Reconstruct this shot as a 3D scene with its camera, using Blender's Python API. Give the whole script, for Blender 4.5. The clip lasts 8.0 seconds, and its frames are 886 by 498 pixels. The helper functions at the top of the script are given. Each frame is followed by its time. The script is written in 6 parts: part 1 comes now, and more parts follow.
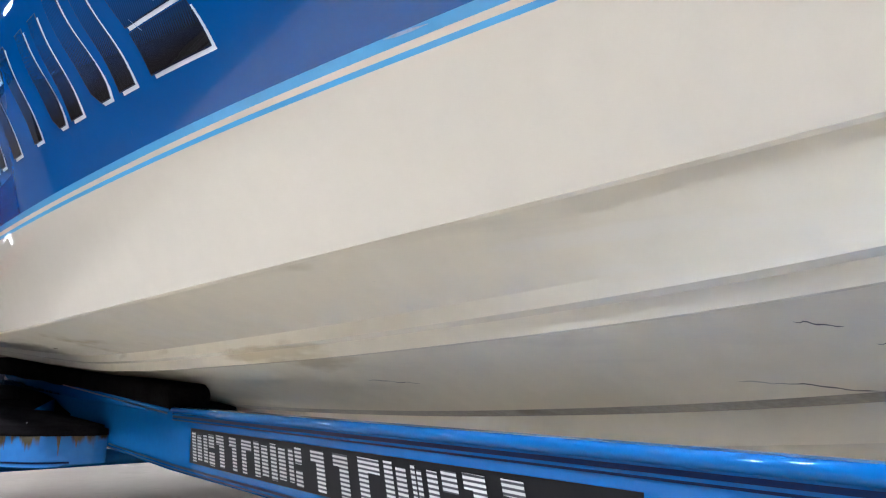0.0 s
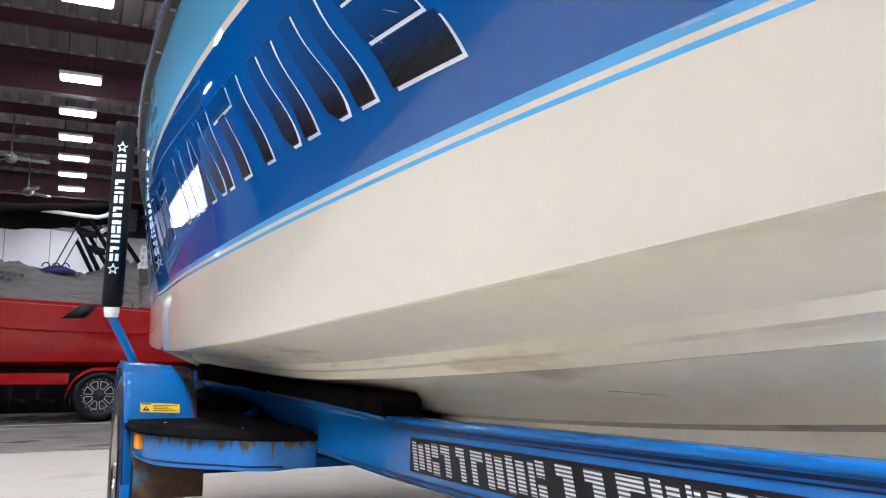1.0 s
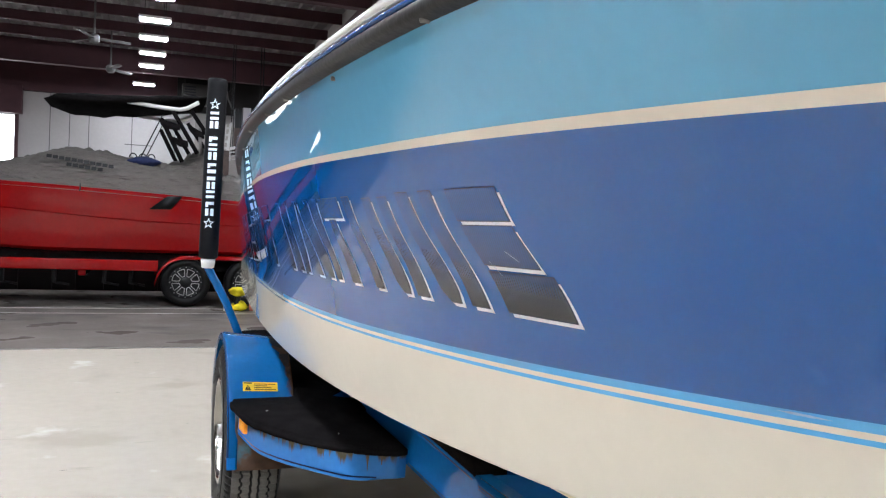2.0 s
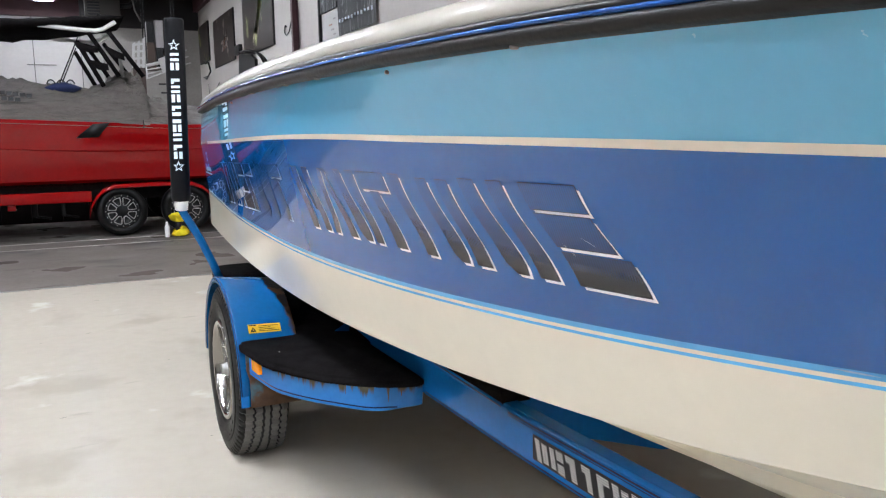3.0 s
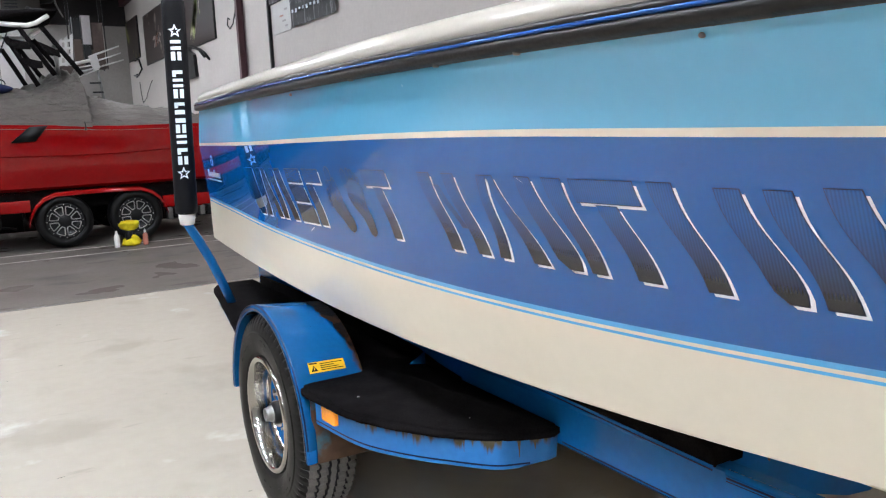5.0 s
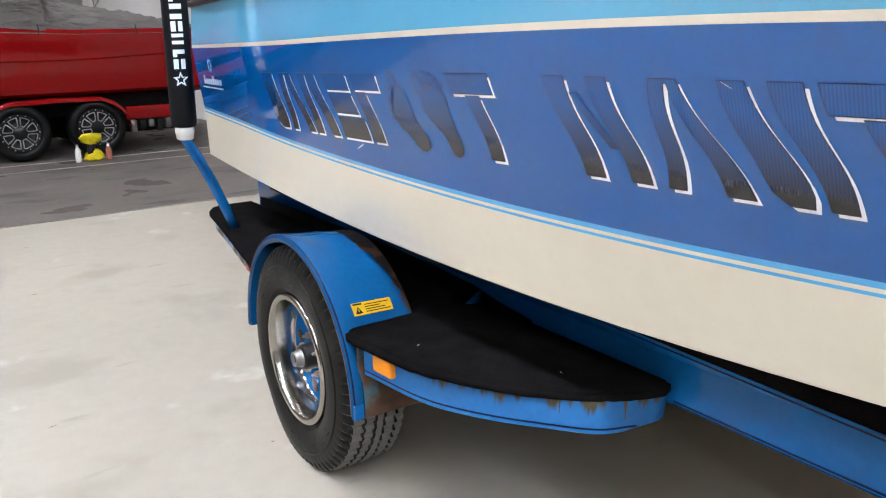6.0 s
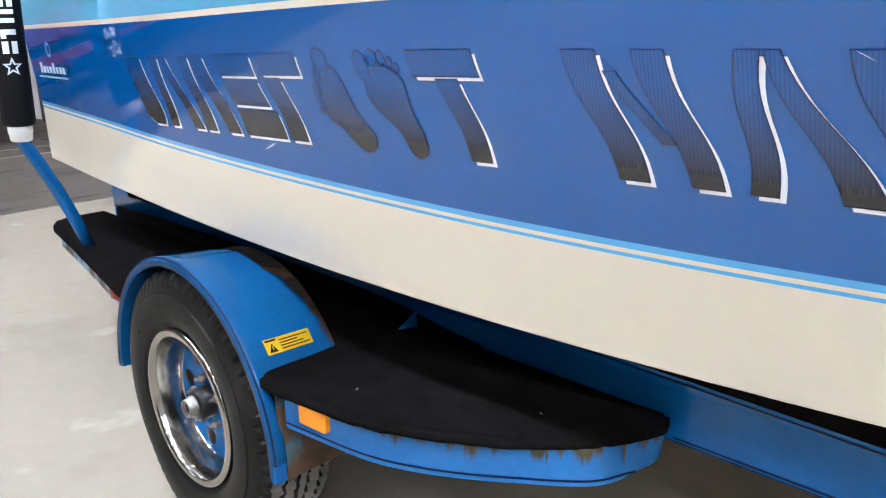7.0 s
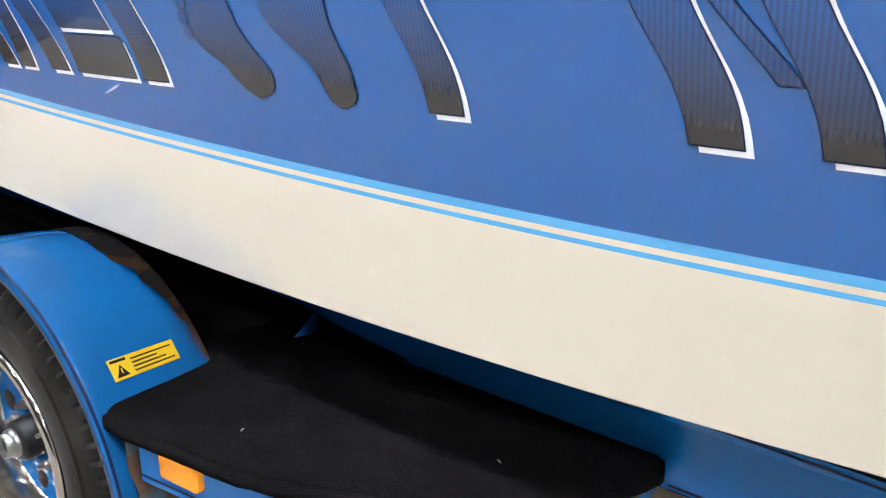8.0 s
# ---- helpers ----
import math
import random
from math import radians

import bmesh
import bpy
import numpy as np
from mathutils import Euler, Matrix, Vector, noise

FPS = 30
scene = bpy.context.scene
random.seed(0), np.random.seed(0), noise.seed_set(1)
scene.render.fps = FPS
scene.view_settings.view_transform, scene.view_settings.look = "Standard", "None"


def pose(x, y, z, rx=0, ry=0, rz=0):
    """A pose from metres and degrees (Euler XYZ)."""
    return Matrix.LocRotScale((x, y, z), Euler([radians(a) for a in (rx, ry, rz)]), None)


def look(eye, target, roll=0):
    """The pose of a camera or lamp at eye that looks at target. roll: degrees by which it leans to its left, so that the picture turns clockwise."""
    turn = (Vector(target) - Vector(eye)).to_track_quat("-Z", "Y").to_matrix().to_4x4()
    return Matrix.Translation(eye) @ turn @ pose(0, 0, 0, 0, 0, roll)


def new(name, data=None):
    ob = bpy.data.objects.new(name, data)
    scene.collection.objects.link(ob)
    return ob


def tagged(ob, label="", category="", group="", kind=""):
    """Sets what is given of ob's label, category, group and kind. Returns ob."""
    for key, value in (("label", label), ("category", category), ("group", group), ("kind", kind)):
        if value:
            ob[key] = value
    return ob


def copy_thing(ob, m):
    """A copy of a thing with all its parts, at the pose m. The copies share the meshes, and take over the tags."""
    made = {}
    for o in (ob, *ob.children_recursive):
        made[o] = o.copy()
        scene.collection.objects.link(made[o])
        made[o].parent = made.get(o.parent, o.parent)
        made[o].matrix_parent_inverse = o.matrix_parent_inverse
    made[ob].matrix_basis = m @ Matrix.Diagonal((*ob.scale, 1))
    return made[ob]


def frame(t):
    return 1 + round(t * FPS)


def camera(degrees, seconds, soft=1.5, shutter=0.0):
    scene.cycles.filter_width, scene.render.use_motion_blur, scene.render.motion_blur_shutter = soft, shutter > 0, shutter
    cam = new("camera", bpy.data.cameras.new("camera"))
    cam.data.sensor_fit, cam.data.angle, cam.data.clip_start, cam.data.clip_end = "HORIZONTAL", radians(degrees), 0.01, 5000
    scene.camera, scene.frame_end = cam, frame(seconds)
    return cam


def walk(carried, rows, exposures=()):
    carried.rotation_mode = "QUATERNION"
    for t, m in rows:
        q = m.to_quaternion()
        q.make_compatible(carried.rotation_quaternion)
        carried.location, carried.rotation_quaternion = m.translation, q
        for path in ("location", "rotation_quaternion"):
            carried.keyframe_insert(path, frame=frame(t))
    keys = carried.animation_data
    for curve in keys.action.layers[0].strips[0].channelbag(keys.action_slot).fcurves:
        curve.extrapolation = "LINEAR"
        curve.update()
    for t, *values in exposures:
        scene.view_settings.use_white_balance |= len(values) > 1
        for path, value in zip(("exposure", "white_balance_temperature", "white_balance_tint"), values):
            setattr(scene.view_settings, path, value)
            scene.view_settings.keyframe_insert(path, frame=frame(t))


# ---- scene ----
cam = camera(57.8, 8.0, soft=1.2)
PATH = [
    (0, (-1.215, -3.388, 0.711), (-0.076, -1.769, 0.993), 0.1),
    (0.5, (-1.27, -3.335, 0.716), (-0.294, -1.61, 0.983), -0.1),
    (1, (-1.307, -3.293, 0.721), (-0.487, -1.492, 1.012), -0.1),
    (1.5, (-1.327, -3.25, 0.869), (-0.608, -1.403, 1.13), 1.1),
    (2, (-1.42, -3.377, 1.183), (-0.743, -1.496, 1.147), 2.3),
    (2.2, (-1.462, -3.442, 1.281), (-0.786, -1.567, 1.124), 1.6),
    (3.3, (-1.747, -3.412, 1.328), (-0.859, -1.644, 1.034), -2.1),
    (3.5, (-1.749, -3.361, 1.319), (-0.843, -1.603, 1.022), -2.8),
    (4, (-1.747, -3.143, 1.323), (-0.811, -1.401, 1.026), -3.8),
    (4.5, (-1.843, -2.95, 1.333), (-0.886, -1.218, 1.042), -3.2),
    (4.7, (-1.907, -2.868, 1.346), (-0.925, -1.147, 1.069), -2.5),
    (5.8, (-2.007, -2.341, 1.338), (-0.981, -0.694, 0.855), -2.7),
    (6, (-2.028, -2.247, 1.316), (-0.979, -0.622, 0.806), -1.8),
    (6.5, (-2.11, -2.016, 1.322), (-0.906, -0.517, 0.772), -1.2),
    (7, (-1.971, -1.821, 1.284), (-0.635, -0.435, 0.743), -1.6),
    (7.5, (-1.824, -1.659, 1.245), (-0.416, -0.355, 0.682), -0.6),
    (8, (-1.712, -1.462, 1.199), (-0.193, -0.321, 0.573), 1.1),
]
walk(cam, [(t, look(eye, target, roll)) for t, eye, target, roll in PATH],
     exposures=[(0.0, -0.02, 6050, 12), (0.5, 0.05, 6050, 12), (1.0, 0.14, 6100, 12), (1.5, 0.08, 6150, 11.5), (2.0, -0.02, 6350, 9.5), (4.5, -0.03, 6420, 9), (6.0, -0.03, 6420, 9), (7.0, 0.06, 6300, 8.5), (7.5, 0.12, 6280, 8), (8.0, 0.20, 6400, 8.5)])

# ---- light ----
world = bpy.data.worlds.new("world")
scene.world = world
world.use_nodes = True
sky = world.node_tree.nodes.new("ShaderNodeTexSky")
sky.sky_type, sky.sun_disc, sky.sun_elevation, sky.sun_rotation = "NISHITA", False, radians(40), radians(200)
world.node_tree.links.new(sky.outputs[0], world.node_tree.nodes["Background"].inputs[0])
world.node_tree.nodes["Background"].inputs[1].default_value = 0.12
scene.view_settings.exposure = 0.0
LAMP = 228.0          # strength of the glowing lamp panels
DOOR = 160.0         # daylight through the roller door, watts


# ---- materials ----
def material(name, color, rough=0.5, metal=0.0, vary=0.12, scale=6.0, bump=0.0, bump_scale=60.0, coat=0.0, spots=None, spot_at=0.62, spot_scale=3.0, rough_vary=0.0):
    """Two scales of noise on colour, optional stains of another colour, fine relief."""
    m = bpy.data.materials.new(name)
    m.use_nodes = True
    nt = m.node_tree
    n, link = nt.nodes, nt.links.new
    b = n["Principled BSDF"]
    b.inputs["Roughness"].default_value, b.inputs["Metallic"].default_value = rough, metal
    b.inputs["Coat Weight"].default_value = coat
    b.inputs["Coat Roughness"].default_value = 0.04
    co = n.new("ShaderNodeTexCoord")
    big, fine = n.new("ShaderNodeTexNoise"), n.new("ShaderNodeTexNoise")
    for tex, s, d in ((big, scale, 3), (fine, scale * 14, 4)):
        tex.inputs["Scale"].default_value, tex.inputs["Detail"].default_value = s, d
        link(co.outputs["Object"], tex.inputs["Vector"])
    add = n.new("ShaderNodeMath")
    add.operation = "ADD"
    link(big.outputs[0], add.inputs[0])
    link(fine.outputs[0], add.inputs[1])
    ramp = n.new("ShaderNodeMapRange")
    ramp.inputs[1].default_value, ramp.inputs[2].default_value = 0.6, 1.4
    ramp.inputs[3].default_value, ramp.inputs[4].default_value = 1 - vary, 1 + vary
    link(add.outputs[0], ramp.inputs[0])
    mul = n.new("ShaderNodeMix")
    mul.data_type, mul.blend_type = "RGBA", "MULTIPLY"
    mul.inputs[0].default_value = 1.0
    mul.inputs[6].default_value = (*color, 1)
    comb = n.new("ShaderNodeCombineColor")
    for i in range(3):
        link(ramp.outputs[0], comb.inputs[i])
    link(comb.outputs[0], mul.inputs[7])
    out = mul.outputs[2]
    if spots:
        st = n.new("ShaderNodeTexNoise")
        st.inputs["Scale"].default_value, st.inputs["Detail"].default_value = spot_scale, 6
        link(co.outputs["Object"], st.inputs["Vector"])
        edge = n.new("ShaderNodeMapRange")
        edge.inputs[1].default_value, edge.inputs[2].default_value = spot_at, spot_at + 0.08
        link(st.outputs[0], edge.inputs[0])
        mix = n.new("ShaderNodeMix")
        mix.data_type = "RGBA"
        link(edge.outputs[0], mix.inputs[0])
        link(out, mix.inputs[6])
        mix.inputs[7].default_value = (*spots, 1)
        out = mix.outputs[2]
    link(out, b.inputs["Base Color"])
    if rough_vary:
        rr = n.new("ShaderNodeMapRange")
        rr.inputs[1].default_value, rr.inputs[2].default_value = 0.3, 0.7
        rr.inputs[3].default_value, rr.inputs[4].default_value = max(rough - rough_vary, 0.02), rough + rough_vary
        link(big.outputs[0], rr.inputs[0])
        link(rr.outputs[0], b.inputs["Roughness"])
    if bump:
        bt, bn = n.new("ShaderNodeTexNoise"), n.new("ShaderNodeBump")
        bt.inputs["Scale"].default_value, bt.inputs["Detail"].default_value = bump_scale, 3
        bn.inputs["Strength"].default_value, bn.inputs["Distance"].default_value = bump, 0.01
        link(co.outputs["Object"], bt.inputs["Vector"])
        link(bt.outputs[0], bn.inputs["Height"])
        link(bn.outputs[0], b.inputs["Normal"])
    return m


def glow(name, color, strength):
    m = bpy.data.materials.new(name)
    m.use_nodes = True
    b = m.node_tree.nodes["Principled BSDF"]
    b.inputs["Base Color"].default_value = (0.8, 0.8, 0.8, 1)
    b.inputs["Emission Color"].default_value = (*color, 1)
    b.inputs["Emission Strength"].default_value = strength
    return m


def stain(m, color, scale, at, soft=0.06, amount=1.0, stretch=(1, 1, 1), detail=5):
    """Lays one more kind of mark over a material: stains, scuffs, flecks or scratches, by stretched noise."""
    nt = m.node_tree
    n, link = nt.nodes, nt.links.new
    b = n["Principled BSDF"]
    old = b.inputs["Base Color"].links[0].from_socket
    co, mp, tex, edge, mix = n.new("ShaderNodeTexCoord"), n.new("ShaderNodeMapping"), n.new("ShaderNodeTexNoise"), n.new("ShaderNodeMapRange"), n.new("ShaderNodeMix")
    mp.inputs["Scale"].default_value = stretch
    link(co.outputs["Object"], mp.inputs[0])
    link(mp.outputs[0], tex.inputs["Vector"])
    tex.inputs["Scale"].default_value, tex.inputs["Detail"].default_value = scale, detail
    edge.inputs[1].default_value, edge.inputs[2].default_value, edge.inputs[4].default_value = at, at + soft, amount
    link(tex.outputs[0], edge.inputs[0])
    mix.data_type = "RGBA"
    link(edge.outputs[0], mix.inputs[0])
    link(old, mix.inputs[6])
    mix.inputs[7].default_value = (*color, 1)
    link(mix.outputs[2], b.inputs["Base Color"])
    return m


def folds(m, scale, stretch, distance):
    """Long soft creases, as relief."""
    nt = m.node_tree
    n, link = nt.nodes, nt.links.new
    b = n["Principled BSDF"]
    co, mp, tex, bp = n.new("ShaderNodeTexCoord"), n.new("ShaderNodeMapping"), n.new("ShaderNodeTexNoise"), n.new("ShaderNodeBump")
    mp.inputs["Scale"].default_value = stretch
    tex.inputs["Scale"].default_value, tex.inputs["Detail"].default_value = scale, 4
    tex.inputs["Distortion"].default_value = 1.2
    bp.inputs["Strength"].default_value, bp.inputs["Distance"].default_value = 1.0, distance
    link(co.outputs["Object"], mp.inputs[0])
    link(mp.outputs[0], tex.inputs["Vector"])
    link(tex.outputs[0], bp.inputs["Height"])
    if b.inputs["Normal"].links:
        link(b.inputs["Normal"].links[0].from_socket, bp.inputs["Normal"])
    link(bp.outputs[0], b.inputs["Normal"])
    return m


def gloss(m, ior, coat=None, coat_rough=None, coat_ior=1.5):
    b = m.node_tree.nodes["Principled BSDF"]
    b.inputs["IOR"].default_value = ior
    if coat is not None:
        b.inputs["Coat Weight"].default_value = coat
        b.inputs["Specular IOR Level"].default_value = 0.0
        b.inputs["Coat IOR"].default_value = coat_ior
    if coat_rough is not None:
        b.inputs["Coat Roughness"].default_value = coat_rough
    return m


CREAM = gloss(material("cream gelcoat", (0.79, 0.715, 0.575), 0.30, vary=0.025, scale=2.0), 1.25, 1.0, 0.010, 2.15)
stain(CREAM, (0.62, 0.57, 0.48), 2.6, 0.60, 0.2, 0.30, (1, 0.5, 1.6))
BOTTOM = gloss(material("worn bottom gelcoat", (0.95, 0.885, 0.715), 0.34, vary=0.05, scale=1.6, bump=0.05, bump_scale=7.0), 1.3, 0.6, 0.10, 1.5)
stain(BOTTOM, (0.80, 0.74, 0.60), 1.8, 0.50, 0.2, 0.35, (1, 0.4, 1.5))
stain(BOTTOM, (0.50, 0.40, 0.20), 3.4, 0.66, 0.05, 0.5, (1, 0.5, 3.0))
stain(BOTTOM, (0.10, 0.09, 0.08), 6.0, 0.725, 0.010, 0.7, (0.6, 0.35, 7.0))
stain(BOTTOM, (0.95, 0.93, 0.86), 4.0, 0.56, 0.10, 0.5, (0.6, 0.35, 4.0), 7)
stain(BOTTOM, (0.58, 0.54, 0.42), 3.0, 0.58, 0.09, 0.30, (0.8, 0.30, 5.0), 7)
# grime, plus the shade line under the hull's edges put into the colour
CHINE = material("grimy shaded chine edge", (0.34, 0.31, 0.245), 0.5, vary=0.3, scale=9, spots=(0.22, 0.19, 0.13), spot_at=0.62, spot_scale=7)
SCRATCH = material("dirt in a scratch", (0.12, 0.11, 0.10), 0.7, vary=0.4, scale=60)
NAVY = gloss(material("deep blue gelcoat", (0.0012, 0.085, 0.320), 0.25, vary=0.04, scale=3.0), 1.3, 1.0, 0.012, 1.68)
stain(NAVY, (0.03, 0.10, 0.30), 26, 0.735, 0.02, 0.8)
SKY = gloss(material("light blue gelcoat", (0.118, 0.402, 0.618), 0.25, vary=0.03, scale=3.0), 1.3, 1.0, 0.012, 1.74)
stain(SKY, (0.30, 0.58, 0.72), 38, 0.735, 0.015, 0.6)
stain(SKY, (0.090, 0.336, 0.515), 1.6, 0.55, 0.2, 0.35, (1, 0.5, 2))
stain(NAVY, (0.003, 0.094, 0.322), 1.4, 0.55, 0.2, 0.5, (1, 0.5, 2))
PIN = material("bright blue pinstripe", (0.100, 0.415, 0.760), 0.10, vary=0.03, coat=0.4)
WHITE = gloss(material("white gelcoat", (0.345, 0.314, 0.270), 0.40, vary=0.03), 1.3, 0.55, 0.16, 1.45)
RAIL = material("dark rubber rub rail", (0.012, 0.0105, 0.0095), 0.42, vary=0.15, scale=8, bump=0.1)
RAIL.node_tree.nodes["Principled BSDF"].inputs["Specular IOR Level"].default_value = 0.25
INSERT = material("blue rail insert", (0.004, 0.050, 0.215), 0.22, vary=0.08)
FRAME = material("blue trailer paint", (0.007, 0.118, 0.365), 0.30, vary=0.10, scale=4, spots=(0.10, 0.055, 0.025), spot_at=0.735, spot_scale=11.0)
gloss(FRAME, 1.3, 0.6, 0.06)
CARPET = material("black carpet", (0.0125, 0.0112, 0.0114), 1.0, vary=0.4, scale=14, bump=1.0, bump_scale=420)
stain(CARPET, (0.25, 0.24, 0.22), 60.0, 0.755, 0.01, 0.8)
CARPET.node_tree.nodes["Principled BSDF"].inputs["Specular IOR Level"].default_value = 0.1
RUST = material("rusty steel", (0.13, 0.065, 0.028), 0.85, vary=0.45, scale=7, bump=0.4, bump_scale=120, spots=(0.05, 0.10, 0.13), spot_at=0.60, spot_scale=6)
gloss(CARPET, 1.12)
RUBBER = material("tyre rubber", (0.0085, 0.0080, 0.0073), 0.40, vary=0.18, scale=5, bump=0.04, bump_scale=50, rough_vary=0.08)
RUBBER.node_tree.nodes["Principled BSDF"].inputs["Specular IOR Level"].default_value = 0.25
stain(RUBBER, (0.036, 0.033, 0.028), 4.0, 0.56, 0.14, 0.55)
gloss(RUBBER, 1.33)
BLACKTYRE = material("clean black tyre", (0.0045, 0.0043, 0.0042), 0.45, vary=0.2, scale=9)
BLACKTYRE.node_tree.nodes["Principled BSDF"].inputs["Specular IOR Level"].default_value = 0.2
TREAD = material("dusty tread rubber", (0.120, 0.112, 0.100), 0.8, vary=0.25, scale=14)
GROOVE = material("dark tread groove", (0.008, 0.0075, 0.007), 0.8, vary=0.2, scale=14)
CHROME = material("chrome", (0.40, 0.385, 0.355), 0.14, 1.0, vary=0.03, scale=6)
STEEL = material("zinc steel", (0.24, 0.235, 0.225), 0.35, 1.0, vary=0.2, scale=12)
DARK = material("black metal", (0.0055, 0.0055, 0.006), 0.45, vary=0.25)
DARK.node_tree.nodes["Principled BSDF"].inputs["Specular IOR Level"].default_value = 0.3
FOAM = material("black vinyl sleeve", (0.0045, 0.0045, 0.0058), 0.62, vary=0.2, bump=0.25, bump_scale=35)
FOAM.node_tree.nodes["Principled BSDF"].inputs["Specular IOR Level"].default_value = 0.16
PLASTIC = material("white plastic", (0.80, 0.78, 0.74), 0.35, vary=0.05)
YELLOW = material("yellow label", (0.62, 0.39, 0.012), 0.35, vary=0.06)
BLACK = material("black ink", (0.008, 0.008, 0.0095), 0.45, vary=0.1)
BLACK.node_tree.nodes["Principled BSDF"].inputs["Specular IOR Level"].default_value = 0.2
AMBER = material("amber lens", (1.0, 0.33, 0.008), 0.25, vary=0.12, scale=30, bump=0.3, bump_scale=90)
REDLENS = material("red lens", (0.30, 0.015, 0.018), 0.15, vary=0.1, scale=30)
RED = material("red metallic gelcoat", (0.235, 0.0034, 0.0042), 0.3, vary=0.10, scale=2)
gloss(RED, 1.3, 0.8, 0.05)
COVER = material("grey canvas cover", (0.118, 0.103, 0.092), 0.9, vary=0.10, scale=4, bump=0.3, bump_scale=6)
stain(COVER, (0.075, 0.066, 0.060), 3.0, 0.54, 0.15, 0.5, (1, 1, 3))
folds(COVER, 2.2, (0.55, 1.0, 3.0), 0.12)
folds(COVER, 3.2, (1.0, 1.0, 5.0), 0.05)
EPOXY = gloss(material("pale coated concrete", (0.362, 0.322, 0.268), 0.14, vary=0.05, scale=0.9, spots=(0.315, 0.280, 0.232), spot_at=0.58, spot_scale=1.3, rough_vary=0.03, bump=0.02, bump_scale=3), 1.022)
stain(EPOXY, (0.242, 0.221, 0.191), 1.5, 0.60, 0.12, 0.32, (1.6, 0.7, 1))
stain(EPOXY, (0.194, 0.174, 0.144), 5.0, 0.660, 0.06, 0.26, (0.5, 2.2, 1))
stain(EPOXY, (0.061, 0.054, 0.046), 10.0, 0.755, 0.012, 0.75, (0.7, 2.6, 1), 3)
stain(EPOXY, (0.557, 0.526, 0.474), 2.2, 0.63, 0.08, 0.5)
CONCRETE = gloss(material("bare concrete", (0.150, 0.131, 0.115), 0.34, vary=0.18, scale=1.4, spots=(0.105, 0.093, 0.085), spot_at=0.55, spot_scale=0.9, rough_vary=0.10), 1.06)
stain(CONCRETE, (0.16, 0.15, 0.135), 1.1, 0.58, 0.12, 0.5, (0.35, 2.2, 1))
stain(CONCRETE, (0.035, 0.030, 0.028), 2.0, 0.62, 0.06, 0.5, (0.5, 1.6, 1))
PANEL = material("white wall panel", (0.43, 0.405, 0.388), 0.5, vary=0.05, scale=0.8)
stain(PANEL, (0.48, 0.455, 0.43), 1.2, 0.58, 0.15, 0.5, (1, 1, 0.4))
WALL = material("white painted wall", (0.465, 0.428, 0.395), 0.7, vary=0.06, scale=1.2, bump=0.15, bump_scale=30)
BEAM = material("dark red primed steel", (0.066, 0.021, 0.026), 0.6, vary=0.2, scale=3)
DECK = material("grey roof deck", (0.27, 0.248, 0.245), 0.6, vary=0.15, scale=2)
def worn(name, color, rough, rust, axis, at, width, scale, stretch=(1, 1, 1), also=0.74, coat=0.3):
    """Paint that gives way to rust past a ragged line along one axis, and in a few loose spots."""
    m = material(name, color, rough, vary=0.10, scale=4, coat=coat, spots=rust, spot_at=also, spot_scale=12)
    nt = m.node_tree
    n, link = nt.nodes, nt.links.new
    b = n["Principled BSDF"]
    old = b.inputs["Base Color"].links[0].from_socket
    co, sep, tex = n.new("ShaderNodeTexCoord"), n.new("ShaderNodeSeparateXYZ"), n.new("ShaderNodeTexNoise")
    mp = n.new("ShaderNodeMapping")
    mp.inputs["Scale"].default_value = stretch
    link(co.outputs["Object"], sep.inputs[0])
    link(co.outputs["Object"], mp.inputs[0])
    link(mp.outputs[0], tex.inputs["Vector"])
    tex.inputs["Scale"].default_value, tex.inputs["Detail"].default_value = scale, 7
    sub = n.new("ShaderNodeMath")
    sub.operation = "MULTIPLY_ADD"
    link(tex.outputs[0], sub.inputs[0])
    sub.inputs[1].default_value = width
    link(sep.outputs["XYZ".index(axis)], sub.inputs[2])
    edge = n.new("ShaderNodeMapRange")
    edge.inputs[1].default_value, edge.inputs[2].default_value = at, at + abs(width) * 0.12
    link(sub.outputs[0], edge.inputs[0])
    tint = n.new("ShaderNodeTexNoise")
    tint.inputs["Scale"].default_value, tint.inputs["Detail"].default_value = 30, 6
    link(co.outputs["Object"], tint.inputs["Vector"])
    tone = n.new("ShaderNodeMix")
    tone.data_type = "RGBA"
    link(tint.outputs[0], tone.inputs[0])
    tone.inputs[6].default_value, tone.inputs[7].default_value = (*[c * 0.5 for c in rust], 1), (*[c * 1.5 for c in rust], 1)
    mix = n.new("ShaderNodeMix")
    mix.data_type = "RGBA"
    link(edge.outputs[0], mix.inputs[0])
    link(old, mix.inputs[6])
    link(tone.outputs[2], mix.inputs[7])
    link(mix.outputs[2], b.inputs["Base Color"])
    rg = n.new("ShaderNodeMapRange")
    rg.inputs[3].default_value, rg.inputs[4].default_value = rough, 0.85
    link(edge.outputs[0], rg.inputs[0])
    link(rg.outputs[0], b.inputs["Roughness"])
    return m


